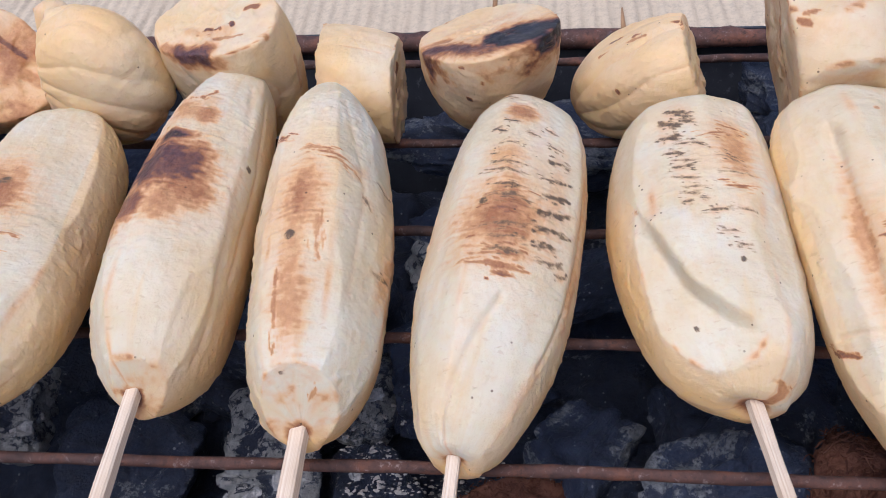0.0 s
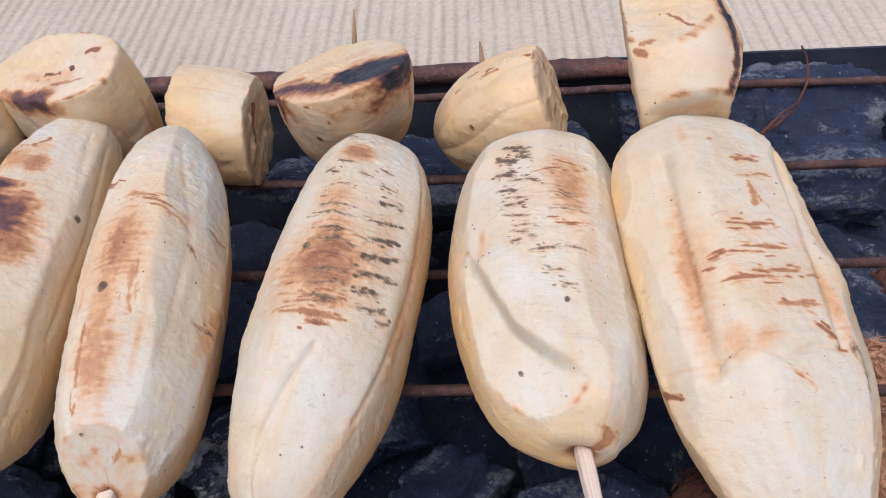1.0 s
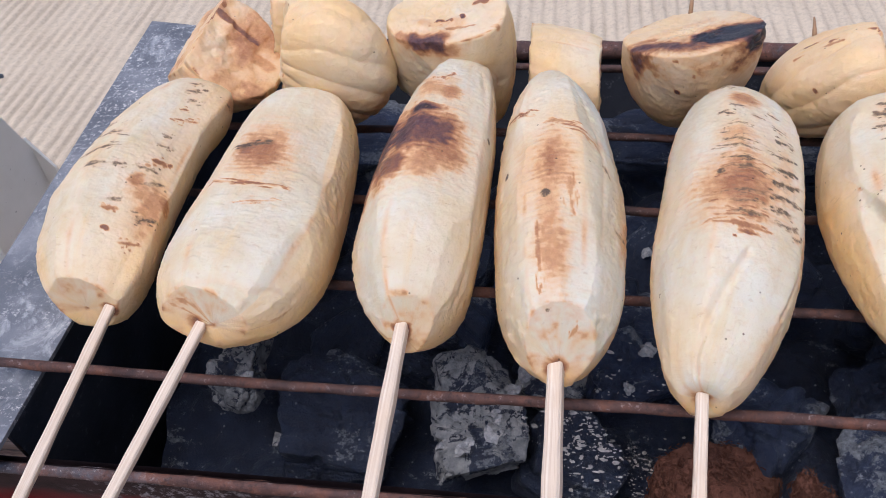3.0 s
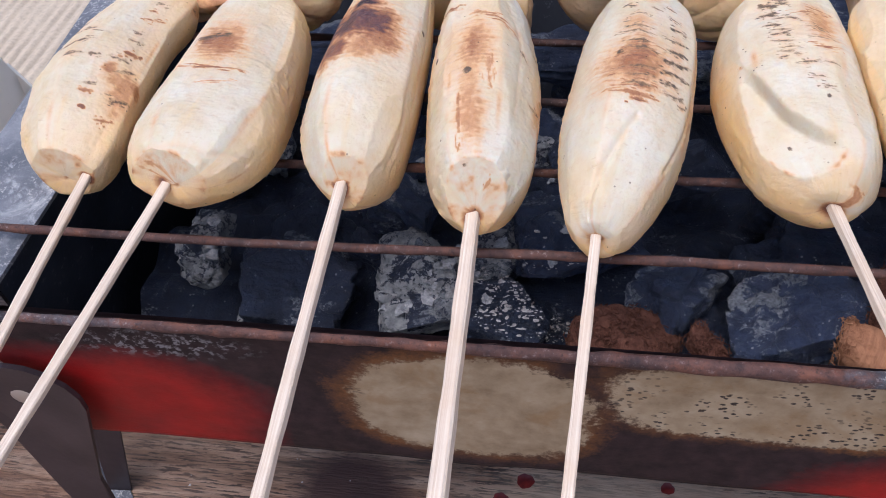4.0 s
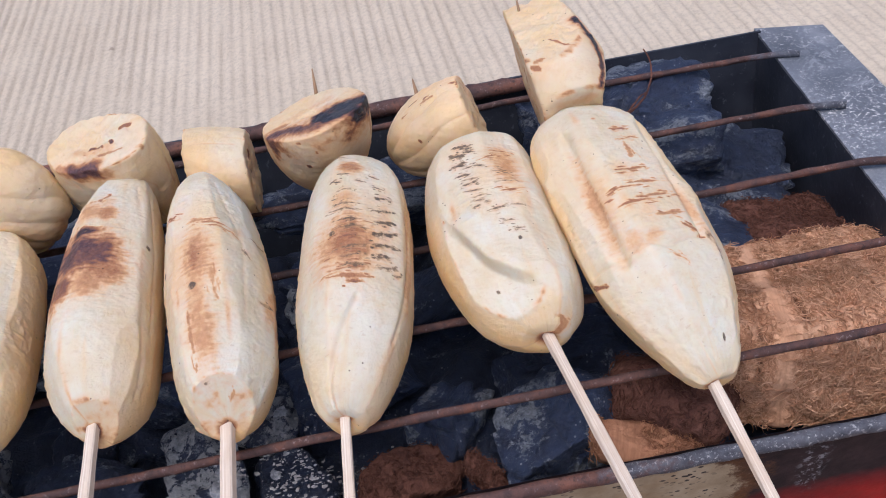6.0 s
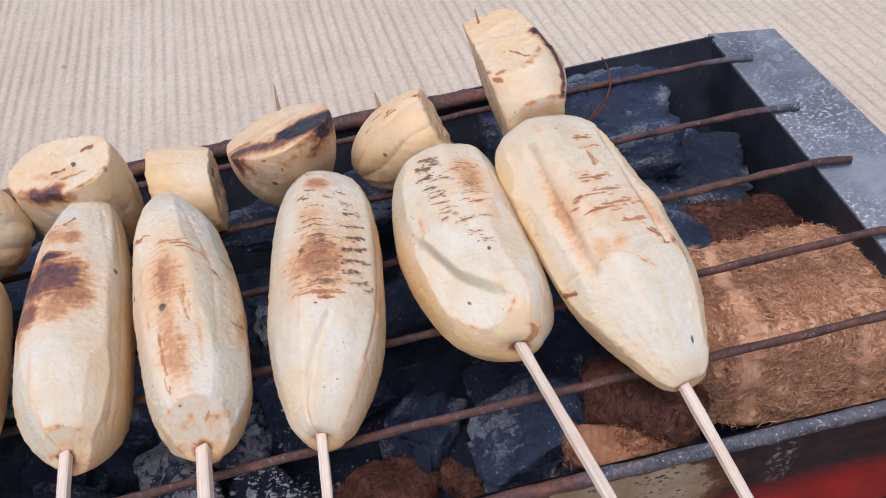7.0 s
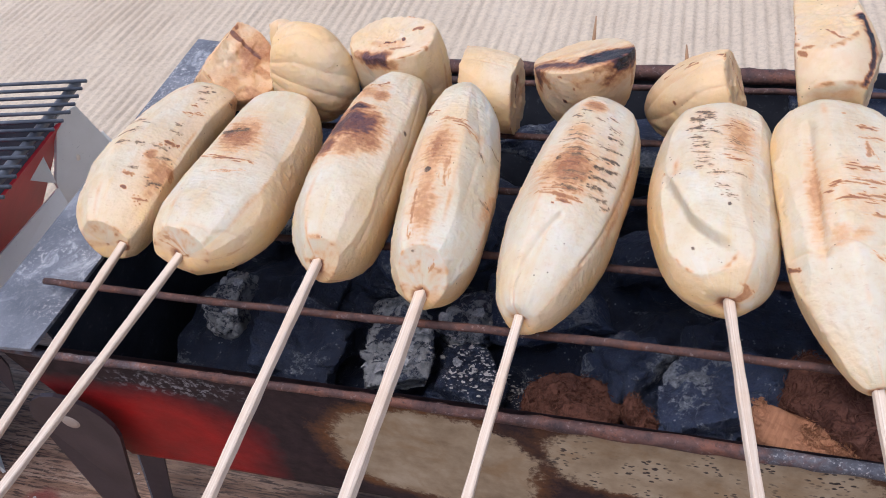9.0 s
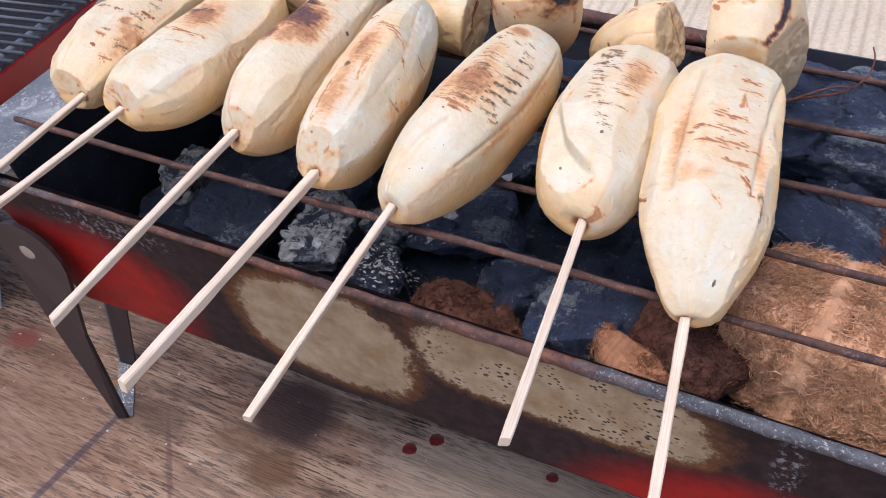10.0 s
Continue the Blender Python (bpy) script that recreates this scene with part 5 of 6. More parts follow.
build_skewer(
    "grilled banana with rows of dark grill lines on a stick",
    ((0.0395, -0.1014, 0.2133), (0.0454, 0.0162, 0.2397)), 0.0033,
    dict(front=(0.0449, -0.0051, 0.2339), back=(0.0587, 0.1102, 0.2459), bend=0.0029, rise=0.0032,
         widths=(0.0091, 0.0131, 0.019, 0.0204, 0.0196, 0.0153, 0.0108), flat=1.1054, ridges=(5, 33, 0.42), cut=(0, -0.0030, 0), marks=marks, creases=[([(0.0316, -0.0034), (0.0215, 0.0007), (0.0129, 0.0038), (0.0016, 0.0069)], 0.0018, 0.0011, 0), ([(0.1, -0.021), (0.06, -0.024), (0.02, -0.02)], 0.001, 0.001, 0)]),
    dict(centre=(0.0447, 0.1392, 0.2538), radii=(0.0215, 0.0229, 0.0335), turn=(24.5, -5.7, 31.5),
         cuts=[((-0.244, 0.214, 0.946), 0.0065, 0.14)],
         marks=[((0.0492, 0.1265, 0.2647), (0.0645, 0.1227, 0.2686), 0.0092, 1.0), ((0.0574, 0.1299, 0.266), (0.0663, 0.1281, 0.2685), 0.008, 1.0), ((0.0255, 0.1319, 0.2573), (0.0473, 0.1221, 0.2652), 0.0044, 0.74), ((0.0233, 0.1354, 0.2557), (0.0313, 0.1381, 0.2575), 0.0025, 0.45), ((0.0332, 0.1412, 0.2572), (0.0516, 0.147, 0.2607), 0.0045, 0.22), ((0.0374, 0.115, 0.2623), (0.0389, 0.1142, 0.2625), 0.0006, 0.6), ((0.0445, 0.113, 0.2582), (0.0445, 0.1131, 0.2577), 0.0005, 0.6), ((0.0401, 0.1161, 0.2498), (0.0401, 0.1162, 0.2493), 0.0008, 0.7), ((0.0663, 0.1254, 0.2672), (0.0671, 0.1311, 0.2517), 0.0014, 0.4), ((0.0520, 0.1236, 0.2640), (0.0668, 0.1225, 0.2668), 0.0062, 1.0), ((0.0255, 0.1290, 0.2545), (0.0470, 0.1190, 0.2630), 0.0066, 0.72), ((0.0330, 0.1180, 0.2460), (0.0331, 0.1180, 0.2455), 0.0009, 0.7), ((0.0520, 0.1170, 0.2520), (0.0521, 0.1170, 0.2515), 0.0007, 0.7)], toasted=0.15, ragged=0.05),
    seed=5, tip=((0.0455, 0.160, 0.250), (0.0462, 0.168, 0.2650)))

marks = [(0.0790, 0.0060, 0.0040, 0.0016, -106.0, 0.95), (0.0745, 0.0085, 0.0035, 0.0014, -110.0, 0.85), (0.0690, 0.0090, 0.0035, 0.0012, -110.0, 0.8), (0.0773, 0.0048, 0.0029, 0.0011, -106.0, 0.9), (0.0744, 0.003, 0.0032, 0.0008, -111.0, 0.7), (0.0734, 0.0072, 0.0023, 0.0007, -120.0, 0.8), (0.0692, 0.0068, 0.003, 0.0008, -112.0, 0.75), (0.0656, 0.0046, 0.0038, 0.0007, -97.0, 0.65), (0.0625, 0.0076, 0.0034, 0.0008, -112.0, 0.75), (0.0592, 0.0054, 0.0043, 0.0007, -103.0, 0.6), (0.0527, 0.0048, 0.0042, 0.0007, -108.0, 0.65), (0.0472, 0.0048, 0.0032, 0.0007, -102.0, 0.65), (0.0646, 0.0014, 0.003, 0.0009, -120.0, 0.8), (0.057, 0.0064, 0.0036, 0.0009, -100.0, 0.75)]
marks += [(0.0492, 0.0032, 0.0042, 0.0008, -108.0, 0.6), (0.0448, 0.0062, 0.0018, 0.0009, -95.0, 0.7), (0.0444, 0.0014, 0.0021, 0.0009, -122.0, 0.75), (0.0407, -0.0008, 0.0036, 0.0008, -85.0, 0.75), (0.0589, -0.0064, 0.0042, 0.0008, -108.0, 0.65), (0.0534, -0.0058, 0.005, 0.0008, -97.0, 0.6), (0.0485, -0.007, 0.0054, 0.0008, -93.0, 0.55), (0.0409, -0.0064, 0.0036, 0.0009, -98.0, 0.65), (0.0343, -0.0022, 0.0034, 0.0009, -98.0, 0.7), (0.0303, -0.004, 0.0032, 0.0009, -90.0, 0.7), (0.0262, -0.0036, 0.0009, 0.0009, 180.0, 0.95)]
marks += [(0.0628, -0.0088, 0.016, 0.008, 180.0, 0.34), (0.0589, -0.0006, 0.0113, 0.008, -169.0, 0.1), (0.0728, -0.0099, 0.0053, 0.0008, -102.0, 0.5), (0.0122, 0.0143, 0.0006, 0.0006, 180.0, 0.85), (0.0, -0.0185, 0.0101, 0.0009, -90.0, 0.4), (0.0693, -0.004, 0.0055, 0.0007, -69.0, 0.5)]
build_skewer(
    "pale grilled banana with a scooped dent on a stick",
    ((0.1287, -0.0933, 0.2390), (0.1122, 0.0280, 0.2366)), 0.0033,
    dict(front=(0.1137, 0.0119, 0.2363), back=(0.1076, 0.1086, 0.2456), bend=-0.0046, rise=0.002,
         widths=(0.0118, 0.017, 0.0217, 0.0239, 0.0228, 0.0196, 0.0155), flat=0.9276, ridges=(5, 60, 0.35), cut=(0, -0.0030, 0), marks=marks, creases=[([(0.0440, 0.0180), (0.0368, 0.0145), (0.0236, 0.0095), (0.0140, 0.0010), (0.0095, -0.0075), (0.0060, -0.0150)], 0.0048, 0.0042, -1.0)]),
    dict(centre=(0.0974, 0.1387, 0.2415), radii=(0.0284, 0.0198, 0.0167), turn=(9.6, -35.4, -34.5),
         cuts=[((0.932, -0.018, 0.361), 0.0161, 0.15)],
         marks=[((0.0852, 0.1425, 0.2527), (0.1047, 0.1361, 0.2637), 0.0009, 0.6), ((0.0918, 0.1368, 0.2584), (0.1056, 0.1345, 0.2634), 0.0008, 0.6), ((0.0814, 0.1379, 0.2503), (0.0948, 0.134, 0.2604), 0.0007, 0.45), ((0.1072, 0.1403, 0.2608), (0.1144, 0.142, 0.2424), 0.001, 0.4), ((0.0832, 0.1328, 0.2516), (0.1036, 0.1263, 0.2629), 0.003, 0.14), ((0.0864, 0.1229, 0.2476), (0.0868, 0.1224, 0.2472), 0.0008, 0.6)], toasted=0.11, ribs=((0.85, 0.0, 0.50), 9, 0.0009)),
    seed=6, tip=((0.0895, 0.150, 0.250), (0.0886, 0.1555, 0.2580)))

marks = [(0.074, -0.0040, 0.0080, 0.0012, -88.0, 0.52), (0.067, -0.0060, 0.0080, 0.0011, -93.0, 0.47), (0.0605, -0.0070, 0.0080, 0.0011, -92.0, 0.46), (0.0520, -0.0060, 0.0070, 0.0011, -96.0, 0.42), (0.0950, -0.0090, 0.0050, 0.0013, -80.0, 0.55), (0.062, 0.0120, 0.0240, 0.0045, 176.0, 0.24), (0.064, 0.0150, 0.0250, 0.0036, 176.0, 0.36), (0.0560, -0.0010, 0.0080, 0.0045, 170.0, 0.20), (0.0440, 0.0035, 0.0050, 0.0026, 120.0, 0.30), (0.0648, -0.0146, 0.0233, 0.01, 175.0, 0.13), (0.066, 0.0026, 0.0075, 0.001, -90.0, 0.52), (0.059, 0.002, 0.009, 0.001, -98.0, 0.5), (0.0897, -0.0099, 0.0055, 0.0012, -81.0, 0.45), (0.0839, -0.0069, 0.0054, 0.0014, 180.0, 0.4), (0.1028, -0.0016, 0.001, 0.001, -52.0, 0.4), (0.0565, -0.0165, 0.0217, 0.0026, -175.0, 0.30), (0.0451, -0.0119, 0.0049, 0.0012, -136.0, 0.5), (0.0378, -0.0192, 0.0066, 0.0012, -160.0, 0.6), (0.0089, -0.0103, 0.001, 0.001, -109.0, 0.95)]
marks += [(0.0401, 0.0324, 0.0092, 0.0012, -113.0, 0.55), (0.0449, 0.0085, 0.005, 0.005, -165.0, 0.28), (0.0349, -0.002, 0.0041, 0.001, -128.0, 0.4), (0.0791, 0.0148, 0.003, 0.003, -103.0, 0.25), (0.0733, -0.0018, 0.0072, 0.005, -119.0, 0.2), (0.0781, 0.0421, 0.005, 0.0012, 180.0, 0.4)]
build_skewer(
    "broad grilled banana with tan creases on a bamboo stick",
    ((0.1755, -0.1169, 0.1983), (0.1583, 0.0001, 0.2369)), 0.0034,
    dict(front=(0.1628, -0.016, 0.2314), back=(0.144, 0.1039, 0.258), bend=-0.0008, rise=0.0064,
         widths=(0.0084, 0.0133, 0.0218, 0.0237, 0.0232, 0.018, 0.0097), flat=0.71, ridges=(6, 34, 0.75), cut=(0, -0.0010, 4), marks=marks, creases=[([(0.098, 0.012), (0.0698, 0.0154), (0.0407, 0.0166)], 0.0034, 0.0026, 0), ([(0.1051, -0.0231), (0.0731, -0.0182), (0.0415, -0.0154)], 0.002, 0.0014, 0), ([(0.0432, 0.0311), (0.0405, 0.0165), (0.0440, 0.0080), (0.0400, 0.0010), (0.0415, -0.0140)], 0.0014, 0.0008, 0)]),
    dict(centre=(0.1476, 0.1305, 0.2539), radii=(0.0219, 0.0429, 0.0384), turn=(2.9, -13.9, 5.9),
         cuts=[((-0.982, -0.001, -0.189), 0.0112, 0.25), ((0.964, -0.246, -0.102), 0.0162, 0.12), ((0.059, -0.956, -0.289), 0.0293, 0.06), ((-0.226, 0.09, 0.97), 0.0303, 0.06), ((-0.001, 1.0, -0.024), 0.0288, 0.1), ((-0.12, 0.202, -0.972), 0.026, 0.1)],
         marks=[((0.1347, 0.1076, 0.2831), (0.159, 0.1095, 0.2816), 0.0011, 0.42), ((0.1557, 0.1290, 0.2865), (0.1595, 0.1102, 0.2812), 0.0024, 1.0), ((0.1577, 0.1174, 0.2846), (0.1603, 0.1116, 0.2803), 0.003, 0.5), ((0.1597, 0.1097, 0.2807), (0.1562, 0.0962, 0.2752), 0.0016, 0.85), ((0.1317, 0.1383, 0.2802), (0.1367, 0.1192, 0.2512), 0.0012, 0.45), ((0.1426, 0.1193, 0.285), (0.1481, 0.1103, 0.2866), 0.0006, 0.55), ((0.1351, 0.1023, 0.281), (0.1551, 0.1006, 0.281), 0.005, 0.14), ((0.1405, 0.0949, 0.2694), (0.1518, 0.0952, 0.2708), 0.0035, 0.25), ((0.133, 0.1064, 0.2817), (0.1348, 0.104, 0.2819), 0.0009, 0.5)], toasted=0.03, soft=90, ragged=0.03),
    seed=7, tip=((0.1385, 0.150, 0.270), (0.1370, 0.156, 0.2870)))


# ---- fire bed ----
def lump_mesh(name, size, seed, chips=7, sub=4, rough=0.0015, sharp=60, grain=1.0):
    """A broken lump: a ball flattened by random fracture planes, then roughened."""
    rnd = np.random.RandomState(seed)
    bm = bmesh.new()
    bmesh.ops.create_icosphere(bm, subdivisions=sub, radius=1.0)
    V = np.array([v.co[:] for v in bm.verts])
    D = V / np.linalg.norm(V, axis=1)[:, None]
    inv = np.ones(len(D))
    planes = [np.eye(3)[k % 3] * (1 if k < 3 else -1) + rnd.normal(0, 0.20, 3) for k in range(6)] + [rnd.normal(size=3) for _ in range(chips - 4)]
    for k, n in enumerate(planes):
        n = n / np.linalg.norm(n)
        inv += (np.clip(D @ n, 0, None) / (rnd.uniform(0.60, 0.80) if k < 6 else rnd.uniform(0.6, 0.9))) ** sharp
    V = D * (inv ** (-1 / sharp))[:, None] * np.array(size)
    if grain >= 0.5:
        # broken along the wood: blocks of uneven height with cracks between them
        G = V * np.array([0.45, 1.0, 1.0])
        seeds = rnd.uniform(-1, 1, (26, 3)) * np.array(size) * np.array([0.45, 1.0, 1.0])
        dd = np.sort(np.linalg.norm((G + 0.0018 * np.stack([vnoise(V + k, 130) for k in range(3)], -1))[:, None] - seeds[None], axis=2), axis=1)
        who = np.argmin(np.linalg.norm(G[:, None] - seeds[None], axis=2), axis=1)
        gap = dd[:, 1] - dd[:, 0]
        block = rnd.normal(0, 1.0, 26)[who] * np.clip(gap / 0.0016, 0, 1)
        V = V + (rough * (0.9 * block - 1.1 * np.exp(-(gap / 0.0007) ** 2)))[:, None] * D
    step = np.floor(3.2 * fnoise(V * np.array([0.4, 1.3, 1.3]) + seed, 75, 2)) / 3.2
    V = V + (1.3 * rough * fnoise(V + seed, 95, 4))[:, None] * D + (grain * rough * (0.7 * step + 0.3 * fnoise(V * np.array([0.25, 1.6, 1.6]) + seed, 260, 2)))[:, None] * D
    for v, c in zip(bm.verts, V):
        v.co = c
    me = bpy.data.meshes.new(name)
    bm.to_mesh(me)
    bm.free()
    return me


def coal(x, y, z, size, turn, mat, seed, label="", sub=0, rough=0.0015):
    sub = sub or (6 if max(size) > 0.027 else 5)
    ob = link_mesh("charcoal_lump", lump_mesh("charcoal_lump", size, seed, 8, sub, rough if sub > 4 else 0.0010, 90, 0.9), mat, None, "", sub > 4)
    ob.matrix_world = pose(x, y, z, *turn)
    return tagged(ob, label or "black broken lump of charcoal in the fire bed", "charcoal", "charcoal in the grill")


def build_coals():
    # larger lumps that show between the bananas
    coal(0.186, 0.168, 0.1985, (0.066, 0.044, 0.033), (7, 2, -4), COAL_GREY, 11, "large black slab of charcoal under the grate rods", 6, 0.0030)
    coal(0.214, 0.140, 0.182, (0.056, 0.044, 0.024), (6, 9, -22), COAL, 25, "rugged black charcoal block under the grate rods", 6, 0.0030)
    coal(0.203, 0.099, 0.184, (0.046, 0.032, 0.014), (4, 5, -36), COAL_GREY, 12, "flat blue-grey charcoal slab beside the husk")
    coal(0.116, 0.022, 0.170, (0.021, 0.026, 0.033), (6, 82, 10), COAL_PALE, 13, "blue-grey ashy charcoal lump near the front edge")
    coal(0.136, 0.066, 0.166, (0.030, 0.026, 0.016), (0, 12, -10), COAL, 14, "flat black charcoal slab under the grate")
    coal(-0.022, 0.032, 0.168, (0.021, 0.034, 0.013), (3, 4, 10), COAL_ASH, 15, "charcoal lump crusted with pale cracked ash")
    coal(0.012, 0.024, 0.160, (0.022, 0.020, 0.014), (0, 8, -8), COAL, 16, "small charcoal lump sprinkled with white ash")
    coal(-0.112, 0.046, 0.172, (0.012, 0.020, 0.012), (0, 0, 10), COAL_ASH, 17, "ash-covered charcoal piece at the end of the fire")
    coal(0.038, 0.076, 0.164, (0.038, 0.032, 0.015), (0, 2, 26), COAL_GREY, 18, "flat grey charcoal slab in the middle of the fire")
    coal(0.004, 0.060, 0.162, (0.018, 0.022, 0.012), (0, 0, -30), COAL_ASH, 23, "charcoal piece with a flaking grey ash skin")
    coal(-0.072, 0.030, 0.164, (0.032, 0.028, 0.016), (5, 0, 0), COAL, 19)
    coal(0.078, 0.046, 0.160, (0.022, 0.018, 0.014), (0, 5, 50), COAL_GREY, 24, "small grey charcoal block between larger lumps")
    coal(0.060, 0.170, 0.188, (0.085, 0.020, 0.016), (14, 0, 1), COAL_GREY, 20, "long black charcoal piece along the back wall")
    coal(-0.085, 0.165, 0.184, (0.060, 0.024, 0.017), (10, 0, -4), COAL_GREY, 21, "long black charcoal piece along the back wall")
    coal(0.122, 0.168, 0.196, (0.009, 0.022, 0.014), (0, 0, 8), COAL_GREY, 22, "upright ashy charcoal splinter by the back wall", 4)
    rnd = np.random.RandomState(4)
    for i in range(46):
        x, y = rnd.uniform(-0.135, 0.255), rnd.uniform(0.012, 0.178)
        if x > 0.15 and y < 0.11:
            continue
        s = rnd.uniform(0.010, 0.019)
        coal(x, y, rnd.uniform(0.148, 0.172), (s * rnd.uniform(1.0, 1.6), s, s * 0.8), rnd.uniform(-25, 25, 3) + np.array([0, 0, rnd.uniform(0, 180)]),
             (COAL, COAL, COAL, COAL_GREY, COAL, COAL_ASH)[i % 6 if x < 0.1 else i % 5], 100 + i, sub=4)
    # fill under the lumps
    xs, ys = np.linspace(-0.146, 0.266, 150), np.linspace(-0.0035, 0.187, 90)
    X, Y = np.meshgrid(xs, ys)
    p = np.stack([X, Y, 0 * X], -1)
    Z = 0.146 + 0.010 * fnoise(p, 45, 3)
    tagged(link_mesh("charcoal_bed", grid_mesh("charcoal_bed", np.stack([X, Y, Z], -1), False), COAL), "black bed of charcoal bits and ash in the trough", "charcoal", kind="stuff")
    # ash crumbs, dropped on whatever lies below
    bpy.context.view_layer.update()
    dg = bpy.context.evaluated_depsgraph_get()
    bm = bmesh.new()
    for i in range(700):
        c = Vector((rnd.normal(0.022, 0.015), rnd.normal(0.028, 0.012), 0.0))
        c.y = min(max(c.y, 0.002), 0.18)
        ok, at, *_ = scene.ray_cast(dg, (c.x, c.y, 0.1955), (0, 0, -1))
        if not ok or at.z < 0.13:
            continue
        s = rnd.choice((0.0002, 0.0003, 0.0004, 0.0005, 0.0009))
        r = bmesh.ops.create_icosphere(bm, subdivisions=1, radius=s)
        sx, sy = rnd.uniform(0.5, 1.9), rnd.uniform(0.4, 1.2)
        for v in r["verts"]:
            k = rnd.uniform(0.45, 1.25)
            v.co = Vector((v.co.x * sx * k, v.co.y * sy * k, v.co.z * 0.5 * k)) + at + Vector((0, 0, 0.3 * s))
    # curled flakes of ash lying on the coals
    verts, faces = [], []
    spots = [(-0.022, 0.024, 0.009, 0.016, 9), (0.004, 0.046, 0.012, 0.014, 7), (-0.112, 0.042, 0.006, 0.014, 4), (0.116, 0.165, 0.006, 0.014, 3), (-0.03, 0.09, 0.10, 0.06, 8)]
    for cx, cy, dx, dy, count in spots:
        for _ in range(count):
            x, y = rnd.normal(cx, dx), min(max(rnd.normal(cy, dy), 0.003), 0.178)
            ok, at, *_ = scene.ray_cast(dg, (x, y, 0.1955), (0, 0, -1))
            if not ok or at.z < 0.13:
                continue
            size, k0, n = rnd.uniform(0.0015, 0.0050), len(verts), 15
            tilt = Vector((rnd.normal(0, 0.14), rnd.normal(0, 0.14), 1.0)).normalized().to_track_quat("Z", "X").to_matrix()
            for level in (0.0, 0.0005):
                for j in range(n):
                    a, r = 2 * math.pi * j / n, size * rnd.uniform(0.55, 1.15)
                    verts.append(at + tilt @ Vector((r * math.cos(a), 0.8 * r * math.sin(a), level + 0.0010 * math.sin(2 * a))) + Vector((0, 0, 0.0004)))
            faces += [tuple(range(k0 + n - 1, k0 - 1, -1)), tuple(range(k0 + n, k0 + 2 * n))]
            faces += [(k0 + j, k0 + (j + 1) % n, k0 + n + (j + 1) % n, k0 + n + j) for j in range(n)]
    me = bpy.data.meshes.new("ash_flakes")
    me.from_pydata([tuple(v) for v in verts], [], faces)
    tagged(link_mesh("ash_flakes", me, ASH_GREY, None, "", False), "thin grey curled flakes of ash on the charcoal", "ash", kind="stuff")
    tagged(part("ash_crumbs", bm, ASH), "scattered pale crumbs of ash on the charcoal", "ash", kind="stuff")


def fibres_bm(count, spot, length, width, seed):
    """Thin curling strands; spot(rnd) gives a start, a direction and a normal."""
    rnd = np.random.RandomState(seed)
    verts, faces = [], []
    for _ in range(count):
        p, d, n = spot(rnd)
        L = length * rnd.uniform(0.4, 1.4)
        side = np.cross(d, n)
        side /= np.linalg.norm(side) + 1e-9
        curl, lift = rnd.normal(0, 2.2), abs(rnd.normal(0, 0.13))
        k0 = len(verts)
        c, turn = np.array(p) + n * 0.0002, 0.0
        for j in range(6):
            s = j / 5
            w = width * (1 - 0.6 * s)
            verts += [c - side * w, c + side * w, c + n * w * 1.4]
            turn += curl / 5
            c = c + (L / 5) * (math.cos(turn) * d + math.sin(turn) * side + lift * math.sin(3.0 * s) * n)
        for j in range(5):
            a = k0 + 3 * j
            for e, g in ((0, 1), (1, 2), (2, 0)):
                faces.append((a + e, a + g, a + 3 + g, a + 3 + e))
    me = bpy.data.meshes.new("fibre_mat")
    me.from_pydata([tuple(v) for v in verts], [], faces)
    set_attr(me, "strand", np.ones(len(verts)))
    return me


def husk_piece(name, label, centre, size, turn, seed, mat, nf, flen=0.005, chips=5, bands=(), seams=()):
    """A chunk of husk; bands: leathery strips (x, half width); seams: dark splits along it (x, half width)."""
    t = thing(name, label, "coconut husk", group="coconut husks in the grill")
    t.matrix_world = pose(*centre, *turn)
    me = lump_mesh("husk_body", size, seed, chips, 6 if size[0] > 0.05 else 5, 0.0016, 30 if nf > 2500 else 80, 0.2)
    V, N = np.zeros(len(me.vertices) * 3), np.zeros(len(me.vertices) * 3)
    me.vertices.foreach_get("co", V)
    me.vertices.foreach_get("normal", N)
    V, N = V.reshape(-1, 3), N.reshape(-1, 3)
    wav = 0.0018 * fnoise(V * np.array([0.2, 1, 0.2]) + seed, 60, 2)
    band, seam = np.zeros(len(V)), np.zeros(len(V))
    for x, w in bands:
        band = np.maximum(band, np.clip(1.6 - np.abs(V[:, 0] - x + wav) / w, 0, 1))
    for x, w in seams:
        seam = np.maximum(seam, np.exp(-((V[:, 0] - x + wav) / w) ** 2) * np.clip(0.5 + 1.5 * vnoise(V + seed + x, 50), 0, 1))
    V = V + N * (0.0008 * (1 - band) * fnoise(V + seed, 420, 2) + 0.0006 * band - 0.0022 * seam)[:, None]
    me.vertices.foreach_set("co", V.ravel())
    set_attr(me, "band", band)
    set_attr(me, "seam", 0.8 * seam)
    link_mesh("husk_body", me, mat, t)
    free = np.nonzero((band < 0.3) & (seam < 0.4) & (N[:, 2] > -0.15))[0]
    free = free if len(free) else np.arange(len(V))

    def spot(rnd):
        i = free[rnd.randint(len(free))]
        n = N[i]
        d = rnd.normal(0, 1, 3) + np.array([0.0, 2.2, 0.0]) * rnd.choice((-1, 1))
        d = d - n * (d @ n)
        return V[i] + rnd.normal(0, 0.0006, 3), d / (np.linalg.norm(d) + 1e-9), n

    tagged(link_mesh("fibre_mat", fibres_bm(nf, spot, flen, 0.00030, seed), mat, t), "loose curling husk fibres", kind="stuff")
    return t


